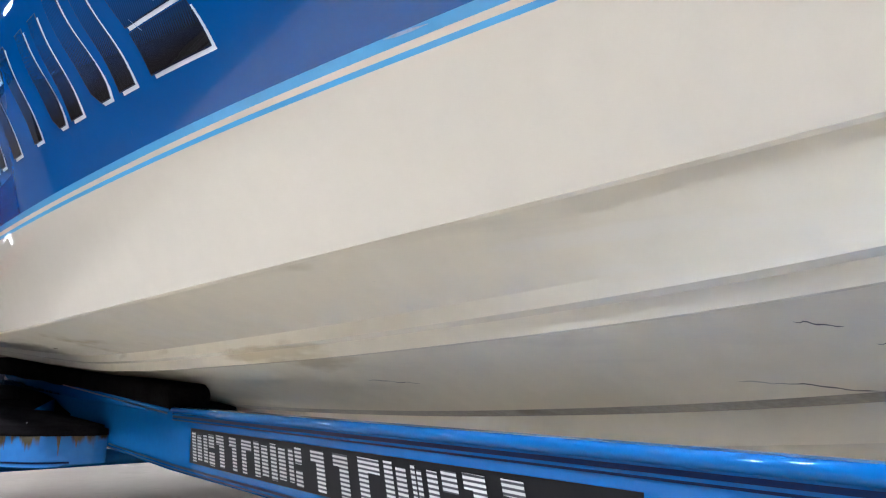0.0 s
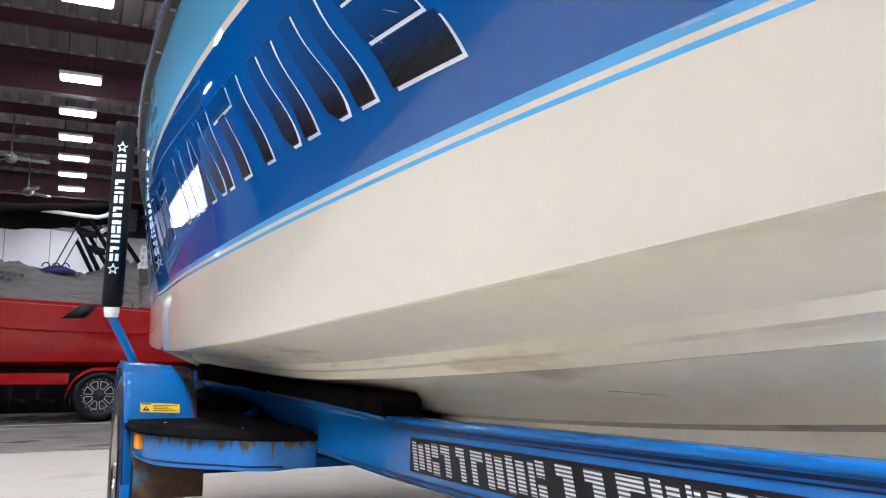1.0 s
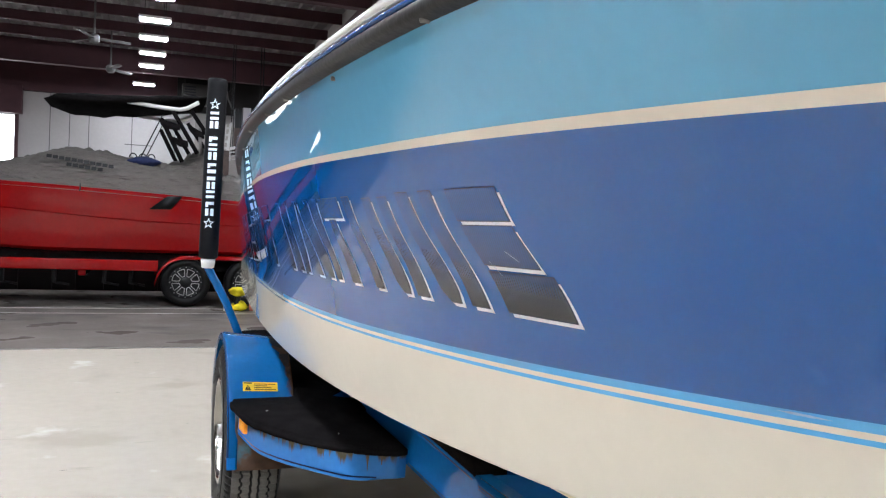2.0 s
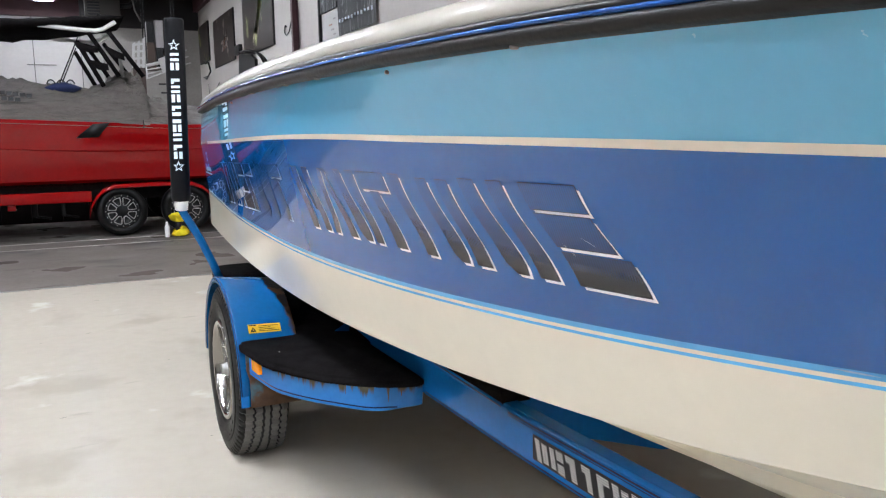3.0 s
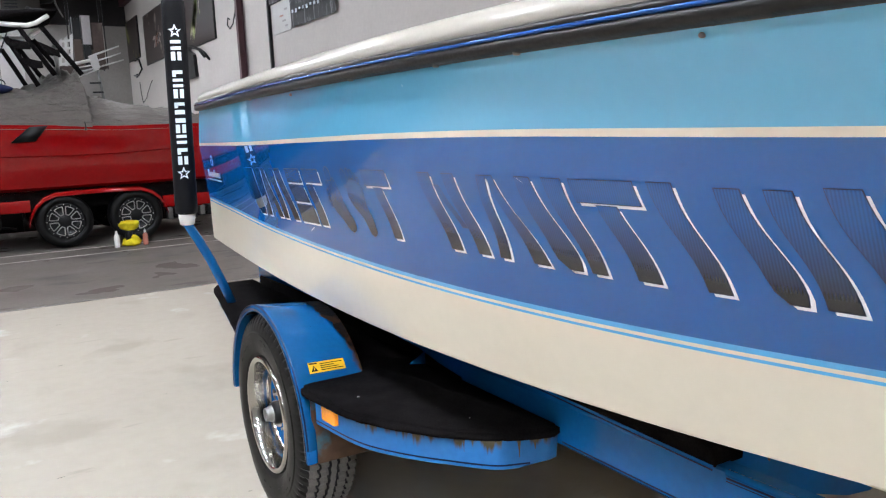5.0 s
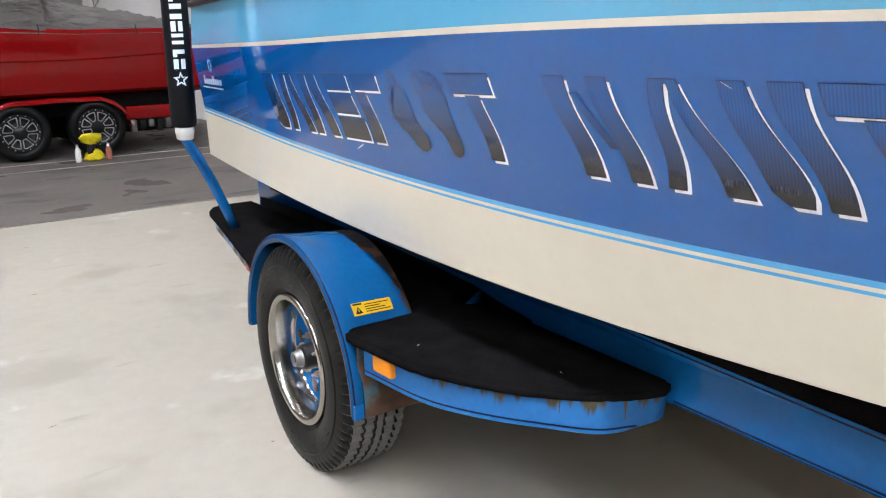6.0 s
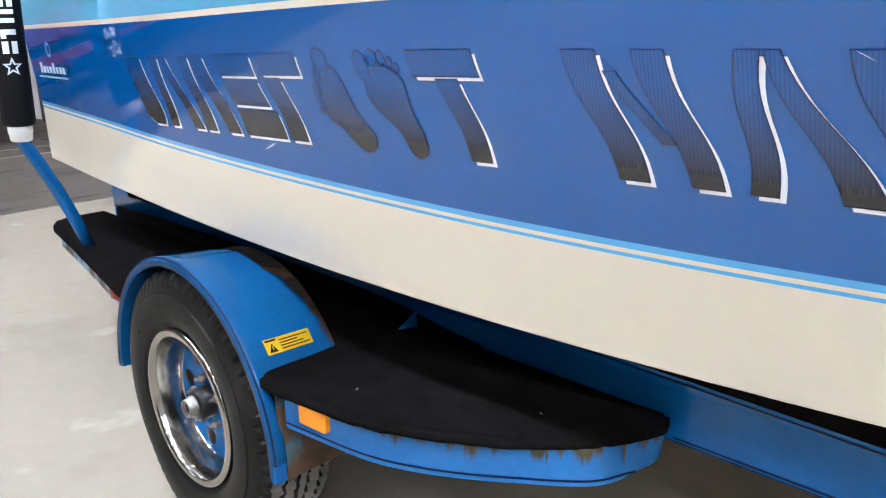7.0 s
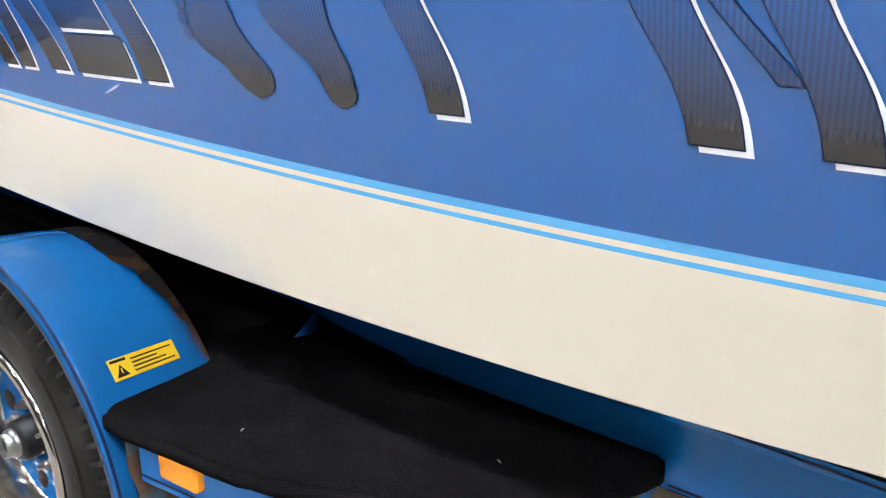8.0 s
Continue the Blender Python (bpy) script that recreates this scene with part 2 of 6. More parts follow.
def lettering_ink(name, top, foot, z0, z1):
    """Ink that runs from one colour at the top to another at the foot, ruled with fine lines."""
    m = material(name, top, 0.16, vary=0.05, coat=0.4)
    nt = m.node_tree
    n, link = nt.nodes, nt.links.new
    b = n["Principled BSDF"]
    co, sep, rng, mix = n.new("ShaderNodeTexCoord"), n.new("ShaderNodeSeparateXYZ"), n.new("ShaderNodeMapRange"), n.new("ShaderNodeMix")
    link(co.outputs["Object"], sep.inputs[0])
    link(sep.outputs[2], rng.inputs[0])
    rng.inputs[1].default_value, rng.inputs[2].default_value = z0, z1
    mix.data_type = "RGBA"
    link(rng.outputs[0], mix.inputs[0])
    mix.inputs[6].default_value, mix.inputs[7].default_value = (*foot, 1), (*top, 1)
    wave = n.new("ShaderNodeTexWave")
    wave.bands_direction = "Y"
    wave.inputs["Scale"].default_value = 62.0
    link(co.outputs["Object"], wave.inputs["Vector"])
    mul = n.new("ShaderNodeMix")
    mul.data_type, mul.blend_type = "RGBA", "MULTIPLY"
    mul.inputs[0].default_value = 0.35
    link(mix.outputs[2], mul.inputs[6])
    link(wave.outputs["Color"], mul.inputs[7])
    link(mul.outputs[2], b.inputs["Base Color"])
    return m


def ruled(name, light, dark, lines):
    """Pale marks ruled with fine dark level lines."""
    m = material(name, light, 0.35, vary=0.04)
    nt = m.node_tree
    n, link = nt.nodes, nt.links.new
    co, wave, rng, mix = n.new("ShaderNodeTexCoord"), n.new("ShaderNodeTexWave"), n.new("ShaderNodeMapRange"), n.new("ShaderNodeMix")
    wave.bands_direction = "Z"
    wave.inputs["Scale"].default_value = lines
    link(co.outputs["Object"], wave.inputs["Vector"])
    rng.inputs[1].default_value, rng.inputs[2].default_value = 0.35, 0.55
    link(wave.outputs["Color"], rng.inputs[0])
    mix.data_type = "RGBA"
    mix.inputs[6].default_value, mix.inputs[7].default_value = (*dark, 1), (*light, 1)
    link(rng.outputs[0], mix.inputs[0])
    link(mix.outputs[2], n["Principled BSDF"].inputs["Base Color"])
    return m


RULED = ruled("pale ruled mark", (0.70, 0.69, 0.66), (0.05, 0.05, 0.06), 56.0)
MACHINED = material("machined bright metal", (0.36, 0.35, 0.33), 0.42, 0.35, vary=0.1, scale=20)
INK = lettering_ink("ruled letter ink", (0.003, 0.084, 0.310), (0.016, 0.015, 0.017), 1.090, 1.205)
CHARCOAL = lettering_ink("ruled grey ink", (0.004, 0.080, 0.290), (0.018, 0.019, 0.024), 1.085, 1.195)
TOE = lettering_ink("ruled blue ink", (0.003, 0.086, 0.315), (0.004, 0.076, 0.270), 1.12, 1.22)
EDGE = gloss(material("white letter edge", (0.85, 0.91, 0.96), 0.3, vary=0.02), 1.3, 1.0, 0.012, 1.6)
gloss(INK, 1.3, 1.0, 0.012, 1.6)
gloss(CHARCOAL, 1.3, 1.0, 0.012, 1.6)
gloss(TOE, 1.3, 1.0, 0.012, 1.6)
# same blue as FRAME, darkened to suit how light falls on the fender
FENDER = worn("trailer blue toned for the fender's light", (0.006, 0.076, 0.212), 0.20, (0.085, 0.042, 0.020), "X", -0.868, 0.115, 13, also=0.752)
stain(FENDER, (0.012, 0.012, 0.016), 34.0, 0.745, 0.012, 0.9)
gloss(FENDER, 1.3, 0.8, 0.10, 1.33)
SKIRT = worn("skirt paint", (0.026, 0.155, 0.420), 0.24, (0.075, 0.064, 0.038), "Z", 0.592, 0.17, 34, (1, 1, 0.10), also=0.76)
gloss(SKIRT, 1.3, 0.5, 0.08)
SCALE = material("dark rust and shade", (0.012, 0.0075, 0.0050), 0.8, vary=0.3, scale=9, spots=(0.085, 0.036, 0.014), spot_at=0.50, spot_scale=16, bump=0.3, bump_scale=70)
RUNS = material("rust run", (0.078, 0.056, 0.026), 0.8, vary=0.3, scale=30, spots=(0.035, 0.020, 0.010), spot_at=0.55, spot_scale=60)
APRON = worn("rusted apron", (0.040, 0.105, 0.135), 0.5, (0.075, 0.038, 0.019), "X", -0.885, 0.42, 9, also=0.50, coat=0.0)
PEEL = material("peeling blue paint", (0.23, 0.33, 0.46), 0.6, vary=0.35, scale=9, spots=(0.085, 0.052, 0.040), spot_at=0.50, spot_scale=6)
stain(PEEL, (0.02, 0.02, 0.022), 9.0, 0.58, 0.05, 0.9)
LINE = gloss(material("dark pinstripe", (0.003, 0.012, 0.045), 0.3, vary=0.1), 1.2)
FAN = material("grey fan blade", (0.12, 0.115, 0.11), 0.5, vary=0.08)
PLY = material("dark brown board", (0.050, 0.033, 0.027), 0.8, vary=0.3, scale=1.5, spots=(0.10, 0.08, 0.07), spot_at=0.62, spot_scale=1.1)
GREY = material("grey white enamel", (0.40, 0.385, 0.365), 0.45, vary=0.08)
FROND = material("yellow green print", (0.50, 0.55, 0.22), 0.3, vary=0.3, scale=9)
PALE = material("pale print", (0.50, 0.44, 0.40), 0.3, vary=0.3, scale=9)
TEAL = material("teal print", (0.05, 0.11, 0.13), 0.3, vary=0.3, scale=9)
RUSSET = material("russet print", (0.28, 0.10, 0.05), 0.3, vary=0.3, scale=9)
CARD = material("brown cardboard", (0.052, 0.034, 0.025), 0.8, vary=0.12)
ART = [material("dark picture print", (0.030, 0.020, 0.018), 0.32, vary=0.4, scale=1.3, spots=c, spot_at=a, spot_scale=b) for c, a, b in (((0.30, 0.26, 0.22), 0.62, 2.2), ((0.35, 0.40, 0.16), 0.60, 1.6), ((0.20, 0.22, 0.06), 0.55, 2.0))]
for m in ART:
    m.node_tree.nodes["Principled BSDF"].inputs["Specular IOR Level"].default_value = 0.2
BANNER = material("black banner vinyl", (0.010, 0.0095, 0.010), 0.6, vary=0.3, scale=3)
BANNER.node_tree.nodes["Principled BSDF"].inputs["Specular IOR Level"].default_value = 0.2
stain(BANNER, (0.20, 0.20, 0.205), 6.0, 0.56, 0.10, 0.75, (1, 3.0, 0.22))
stain(BANNER, (0.30, 0.30, 0.30), 14.0, 0.63, 0.04, 0.6, (1, 2.0, 0.5))
CLOTH = material("yellow cloth", (0.75, 0.62, 0.01), 0.8, vary=0.12, scale=20, bump=0.5, bump_scale=40)
LIGHT = glow("lamp diffuser", (0.930, 0.985, 1.090), LAMP)


# ---- building helpers ----
def base(name, x, y, z, label, category, group="", kind=""):
    ob = new(name)
    ob.location = (x, y, z)
    ob.empty_display_size = 0.1
    return tagged(ob, label, category, group, kind)


def part(name, bm, mats, parent=None, label="", smooth=True):
    me = bpy.data.meshes.new(name)
    bm.normal_update()
    bm.to_mesh(me)
    bm.free()
    for m in mats if isinstance(mats, (list, tuple)) else [mats]:
        me.materials.append(m)
    if smooth:
        me.shade_smooth()
    ob = new(name, me)
    if parent:
        ob.parent = parent
        ob.matrix_parent_inverse = Matrix.Translation(-parent.location)
    if label:
        tagged(ob, label)
    return ob


def box(bm, x0, x1, y0, y1, z0, z1, bevel=0.0, mat=0):
    b2 = bmesh.new()
    bmesh.ops.create_cube(b2, size=1)
    for v in b2.verts:
        v.co = Vector(((x0 + x1) / 2 + v.co.x * (x1 - x0), (y0 + y1) / 2 + v.co.y * (y1 - y0), (z0 + z1) / 2 + v.co.z * (z1 - z0)))
    if bevel:
        bmesh.ops.bevel(b2, geom=b2.edges[:], offset=bevel, segments=2, affect="EDGES", profile=0.6)
    merge(bm, b2, mat=mat)
    return bm


def merge(bm, other, m=None, mat=0):
    vs = [bm.verts.new(m @ v.co if m else v.co) for v in other.verts]
    other.verts.index_update()
    for f in other.faces:
        g = bm.faces.new([vs[v.index] for v in f.verts])
        g.material_index = mat if mat else f.material_index
        g.smooth = f.smooth
    other.free()


def sheet(bm, rows, mat=0, closed=False):
    """A grid of faces through rows of points; with closed each row is a ring."""
    vs = [[bm.verts.new(p) for p in row] for row in rows]
    for a, b in zip(vs, vs[1:]):
        n = len(a)
        for i in range(n if closed else n - 1):
            j = (i + 1) % n
            f = bm.faces.new((a[i], a[j], b[j], b[i]))
            f.material_index = mat[i] if isinstance(mat, (list, tuple)) else mat
    return vs


def tube(bm, pts, r, seg=12, caps=True, mat=0):
    """A round tube along points; r a number or one a point."""
    rs = r if isinstance(r, (list, tuple)) else [r] * len(pts)
    pts = [Vector(p) for p in pts]
    rows = []
    side = None
    for i, p in enumerate(pts):
        d = (pts[min(i + 1, len(pts) - 1)] - pts[max(i - 1, 0)]).normalized()
        if side is None:
            side = d.cross(Vector((0, 0, 1)))
            if side.length < 0.05:
                side = Vector((1, 0, 0))
        side = (side - d * side.dot(d)).normalized()
        up = side.cross(d)
        rows.append([p + rs[i] * (math.cos(a) * side + math.sin(a) * up) for a in (2 * math.pi * k / seg for k in range(seg))])
    vs = sheet(bm, rows, mat, closed=True)
    if caps:
        bm.faces.new(vs[0][::-1]).material_index = mat
        bm.faces.new(vs[-1]).material_index = mat
    return bm


def lathe(bm, profile, centre, axis="x", seg=48, mats=None):
    """Turns a profile of (along, radius) about an axis through centre."""
    rows = []
    for k in range(seg):
        a = 2 * math.pi * k / seg
        row = []
        for s, r in profile:
            c, d = r * math.cos(a), r * math.sin(a)
            row.append({"x": (s, c, d), "y": (c, s, d), "z": (c, d, s)}[axis])
        rows.append([Vector(p) + Vector(centre) for p in row])
    rows.append(rows[0])
    vs = [[bm.verts.new(p) for p in row] for row in rows[:-1]]
    vs.append(vs[0])
    for a, b in zip(vs, vs[1:]):
        for i in range(len(profile) - 1):
            f = bm.faces.new((a[i], b[i], b[i + 1], a[i + 1]))
            f.material_index = mats[i] if mats else 0
    return bm


def solid(bm, outline, z0, z1, mat=0, axis="z"):
    """A prism over an outline of points in a plane."""
    put = {"z": lambda a, b, c: (a, b, c), "x": lambda a, b, c: (c, a, b), "y": lambda a, b, c: (a, c, b)}[axis]
    lo = [bm.verts.new(put(*p, z0)) for p in outline]
    hi = [bm.verts.new(put(*p, z1)) for p in outline]
    fs = [bm.faces.new(lo[::-1]), bm.faces.new(hi)]
    n = len(lo)
    for i in range(n):
        fs.append(bm.faces.new((lo[i], lo[(i + 1) % n], hi[(i + 1) % n], hi[i])))
    for f in fs:
        f.material_index = mat
    bmesh.ops.recalc_face_normals(bm, faces=fs)
    return bm


def sharp(ob, degrees=35):
    """Smooth shading that breaks at hard edges."""
    ob.data.set_sharp_from_angle(angle=radians(degrees))
    return ob


def ease(ys, vs):
    """A smooth curve through a few stations."""
    ys, vs = np.array(ys, float), np.array(vs, float)
    d = np.gradient(vs, ys)

    def at(y):
        i = int(np.clip(np.searchsorted(ys, y) - 1, 0, len(ys) - 2))
        h = ys[i + 1] - ys[i]
        t = (y - ys[i]) / h
        return float((2 * t**3 - 3 * t**2 + 1) * vs[i] + (t**3 - 2 * t**2 + t) * h * d[i] + (3 * t**2 - 2 * t**3) * vs[i + 1] + (t**3 - t**2) * h * d[i + 1])
    return at


# ---- the building ----
NORTH, SOUTH, EAST, WEST, ROOF = 24.0, -14.0, 2.4, -14.0, 6.1
BAY = -6.6          # edge of the pale coated bay


def structure(name, boxes, mat, label, category, bevel=0.0):
    bm = bmesh.new()
    for b in boxes:
        box(bm, *b, bevel)
    return tagged(part(name, bm, mat, smooth=False), label, category, kind="structure")


structure("floor_1", [(BAY, EAST, SOUTH, 4.66, -0.10, 0.0)], EPOXY, "pale glossy coated concrete floor with scuffs", "floor")
structure("floor_2", [(WEST, EAST, 4.66, NORTH, -0.10, -0.006), (WEST, BAY, SOUTH, 4.66, -0.10, -0.006)], CONCRETE, "bare grey stained concrete floor", "floor")
structure("floor_marking", [(WEST, EAST, 7.78, 7.81, -0.006, -0.002), (WEST, EAST, 8.42, 8.45, -0.006, -0.002)], WALL, "thin white painted line across the concrete floor", "floor marking")
structure("floor_trim", [(BAY, EAST, 4.655, 4.675, -0.006, 0.004)], STEEL, "thin edge strip between the two floors", "floor trim")
structure("wall_north", [(-5.43, EAST + 0.2, NORTH, NORTH + 0.2, -0.1, ROOF), (WEST - 0.2, -10.0, NORTH, NORTH + 0.2, -0.1, ROOF), (-10.0, -5.43, NORTH, NORTH + 0.2, 4.30, ROOF)], PANEL, "white painted end wall with an open roller door", "wall")
structure("wall_south", [(WEST - 0.2, EAST + 0.2, SOUTH - 0.2, SOUTH, -0.1, ROOF)], WALL, "white painted end wall of the shop", "wall")
structure("wall_east", [(EAST, EAST + 0.2, SOUTH, NORTH, -0.1, ROOF)], WALL, "white painted side wall hung with pictures", "wall")
# unseen wall, coloured dark so that the hull mirrors a dark west side
structure("wall_west", [(WEST - 0.2, WEST, SOUTH, NORTH, -0.1, ROOF)], PLY, "unseen side wall, dark to dim the hull's reflections", "wall")
for x in (-4.55, -4.0, -3.45, -2.2, -0.9):
    structure("wall_joint", [(x - 0.012, x + 0.012, NORTH - 0.006, NORTH, 0, 5.2)], FAN, "narrow grey joint between white wall panels", "wall joint")
structure("wall_conduit", [(-2.4, -1.6, NORTH - 0.03, NORTH, 3.62, 3.645)], FAN, "grey pipe along the end wall", "pipe")
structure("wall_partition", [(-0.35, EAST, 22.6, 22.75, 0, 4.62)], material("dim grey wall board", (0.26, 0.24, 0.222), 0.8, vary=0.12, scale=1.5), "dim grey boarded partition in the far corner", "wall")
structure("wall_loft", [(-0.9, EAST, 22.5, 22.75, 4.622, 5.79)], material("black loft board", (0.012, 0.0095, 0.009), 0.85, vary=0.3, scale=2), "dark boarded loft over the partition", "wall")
# roller door frame: dark red housing, tracks
structure("door_frame", [(-10.2, -5.30, NORTH - 0.25, NORTH - 0.01, 4.32, 5.15), (-5.50, -5.40, NORTH - 0.12, NORTH - 0.01, 0, 4.3), (-10.1, -10.0, NORTH - 0.12, NORTH - 0.01, 0, 4.3)], BEAM, "dark red steel roller door housing and tracks", "door frame", 0.01)
# ribbed roof deck
bm = bmesh.new()
rows = []
for y in (SOUTH, NORTH):
    row, x = [], WEST
    while x < EAST:
        row += [(x, y, ROOF), (x + 0.12, y, ROOF), (x + 0.15, y, ROOF - 0.055), (x + 0.27, y, ROOF - 0.055), (x + 0.30, y, ROOF)]
        x += 0.30
    rows.append(row)
sheet(bm, rows)
box(bm, WEST - 0.2, EAST + 0.2, SOUTH - 0.2, NORTH + 0.2, ROOF + 0.02, ROOF + 0.12)
# pale filler strips between the ribs, over each purlin
y = SOUTH + 1.0
while y < NORTH:
    x = WEST + 0.30
    while y > 2.0 and x < EAST - 0.2:
        box(bm, x + 0.012, x + 0.108, y - 0.024, y - 0.012, ROOF - 0.056, ROOF - 0.008, mat=1)
        x += 0.30
    y += 1.62
tagged(part("ceiling", bm, [DECK, GREY], smooth=False), "dark ribbed metal roof deck", "ceiling", kind="structure")
y = SOUTH + 1.0
while y < NORTH:
    bm = bmesh.new()
    box(bm, WEST, EAST, y - 0.004, y + 0.004, 5.80, ROOF - 0.06)
    box(bm, WEST, EAST, y - 0.06, y, 5.792, 5.802)
    box(bm, WEST, EAST, y, y + 0.06, ROOF - 0.066, ROOF - 0.057)
    tagged(part("purlin", bm, BEAM, smooth=False), "dark red steel roof purlin", "beam", "roof purlins", "structure")
    y += 1.62
for y in (-11.0, -4.0, 3.0, 11.3, 20.4):
    bm = bmesh.new()
    box(bm, WEST, EAST, y - 0.01, y + 0.01, 5.32, 5.80)
    box(bm, WEST, EAST, y - 0.11, y + 0.11, 5.30, 5.32)
    tagged(part("rafter", bm, BEAM, smooth=False), "deep dark red steel roof beam", "beam", "roof beams", "structure")
    if y > 20:
        continue
    bm = bmesh.new()
    box(bm, EAST - 0.12, EAST - 0.01, y - 0.006, y + 0.006, 0, 5.3)
    for x in (EAST - 0.12, EAST - 0.02):
        box(bm, x - 0.006, x + 0.006, y - 0.055, y + 0.055, 0, 5.3)
    tagged(part("column", bm, BEAM, smooth=False), "dark red steel wall column", "column", "wall columns", "structure")
structure("end_beam", [(WEST, EAST, NORTH - 0.20, NORTH - 0.01, 5.04, 5.30), (WEST, EAST, NORTH - 0.05, NORTH - 0.01, 5.30, ROOF - 0.06)], BEAM, "dark red steel beam along the end wall", "beam")
structure("eave_beam", [(EAST - 0.14, EAST - 0.01, SOUTH, NORTH, 5.15, 5.60)], BEAM, "dark red steel beam along the side wall", "beam")


def ceiling_lamp(x, y, z):
    e = base("ceiling_lamp", x, y, z, "bright white rectangular panel lamp under the roof", "ceiling lamp", "ceiling lamps")
    bm = bmesh.new()
    box(bm, x - 0.31, x + 0.31, y - 0.17, y + 0.17, z, z + 0.06, 0.01)
    part("housing", bm, PLASTIC, e)
    bm = bmesh.new()
    box(bm, x - 0.28, x + 0.28, y - 0.14, y + 0.14, z - 0.012, z + 0.002)
    part("diffuser", bm, LIGHT, e, smooth=False)
    for s in (-0.2, 0.2):
        bm = bmesh.new()
        tube(bm, [(x + s, y, z + 0.05), (x + s, y, ROOF - 0.05)], 0.006, 6)
        part("hanger", bm, DARK, e)
    return e


first = ceiling_lamp(-1.42, 7.1, 5.25)
ROWS = {
    -1.42: (10.2, 12.1, 13.9, 15.6, 17.3, 19.0),
    -1.85: (22.0,),
    -2.95: (-11.0, -9.2, -7.4, -5.6, -3.8, -2.0, -0.2, 1.6, 3.4),
    -6.2: (-9.2, -6.4, -3.6, -0.8, 2.0),
    -10.0: (12.1, 15.6, 19.0),
    # unseen row, added to brighten the floor and hull bottom
    1.7: (-4.6, -2.4, -0.2),
}
for x, ys in ROWS.items():
    for y in ys:
        copy_thing(first, pose(x - (0.018 * (y - 7.1) if x == -1.42 else 0.0), y, 5.25))


def ceiling_fan(x, y, z, turn):
    e = base("ceiling_fan", x, y, z, "pale grey ceiling fan at rest under the roof", "ceiling fan", "ceiling fans")
    bm = bmesh.new()
    lathe(bm, [(z - 0.10, 0.0), (z - 0.10, 0.07), (z - 0.05, 0.11), (z + 0.05, 0.11), (z + 0.09, 0.05), (z + 0.10, 0.02), (ROOF - 0.05, 0.02)], (x, y, 0), axis="z", seg=20)
    part("motor", bm, FAN, e)
    for k in range(3):
        a = radians(turn + 120 * k)
        bm = bmesh.new()
        c, s = math.cos(a), math.sin(a)
        rows = []
        for r, w in ((0.10, 0.03), (0.18, 0.06), (0.45, 0.075), (0.70, 0.06), (0.72, 0.03)):
            rows.append([(x + r * c - u * s, y + r * s + u * c, z + v) for u, v in ((-w, 0.012), (w, -0.012), (w, -0.018), (-w, 0.006))])
        vs = sheet(bm, rows, closed=True)
        bm.faces.new(vs[0]), bm.faces.new(vs[-1])
        part("blade", bm, FAN, e)


ceiling_fan(-2.72, 14.8, 4.95, 12)
ceiling_fan(-2.57, 18.2, 4.95, 50)

lamp = bpy.data.lights.new("door_daylight", "AREA")
lamp.shape, lamp.size, lamp.size_y, lamp.energy = "RECTANGLE", 4.4, 4.2, DOOR
lamp.color = (0.92, 0.96, 1.0)
ob = new("door_daylight", lamp)
ob.matrix_world = look((-7.7, NORTH + 0.15, 2.15), (-7.7, 0, 2.1))
bm = bmesh.new()
box(bm, -14.0, -2.0, NORTH + 3.0, NORTH + 3.1, -0.1, 7.0)
tagged(part("backdrop", bm, glow("bright daylight", (0.95, 0.98, 1.0), 3.0), smooth=False), "bright daylight outside the open door", "backdrop", kind="structure")


# ---- things along the east wall ----
def picture(y0, y1, z0, z1, art, label):
    e = base("wall_picture", EAST, (y0 + y1) / 2, z0, label, "picture", "wall pictures")
    bm = bmesh.new()
    box(bm, EAST - 0.035, EAST, y0, y1, z0, z1, 0.004)
    part("panel", bm, DARK, e, smooth=False)
    bm = bmesh.new()
    box(bm, EAST - 0.040, EAST - 0.034, y0 + 0.02, y1 - 0.02, z0 + 0.02, z1 - 0.02)
    part("print", bm, art, e, smooth=False)
    return e


picture(20.7, 22.4, 3.57, 4.68, ART[2], "unframed yellow and green picture on the white wall")
large = picture(17.05, 19.85, 3.27, 4.52, ART[0], "large dark picture with a pale burst on the white wall")
fronds = picture(13.05, 15.95, 3.20, 4.62, ART[1], "large dark picture with yellow-green fronds on the white wall")


def motif(thing, y, z, length, width, turn, mat):
    """A pointed leaf shape in the print."""
    bm = bmesh.new()
    d, n = Vector((0, math.cos(turn), math.sin(turn))), Vector((0, -math.sin(turn), math.cos(turn)))
    p = Vector((EAST - 0.0425, y, z))
    bm.faces.new([bm.verts.new(p + d * length * s + n * width * w) for s, w in ((0, 0), (0.3, 0.5), (0.65, 0.4), (1, 0), (0.65, -0.4), (0.3, -0.5))])
    part("print_shape", bm, mat, thing, smooth=False)


random.seed(12)
for k in range(22):
    t = k / 21
    for s in (-1, 1):
        motif(fronds, 13.95 + 0.62 * t, 4.45 - 0.62 * t, random.uniform(0.35, 0.62), random.uniform(0.05, 0.09), -1.12 + s * random.uniform(0.03, 0.42), random.choice((FROND, FROND, PALE)))
for k in range(26):
    t = random.uniform(0, 2 * math.pi)
    motif(large, 18.25 + random.uniform(-0.3, 0.3), 3.78 + random.uniform(-0.1, 0.12), random.uniform(0.12, 0.34), random.uniform(0.07, 0.13), t, random.choice((PALE, PALE, RUSSET, PLY, TEAL)))
banner = base("wall_banner", EAST, 8.05, 2.88, "black vinyl banner with pale streaks and writing bars on the wall", "banner")
bm = bmesh.new()
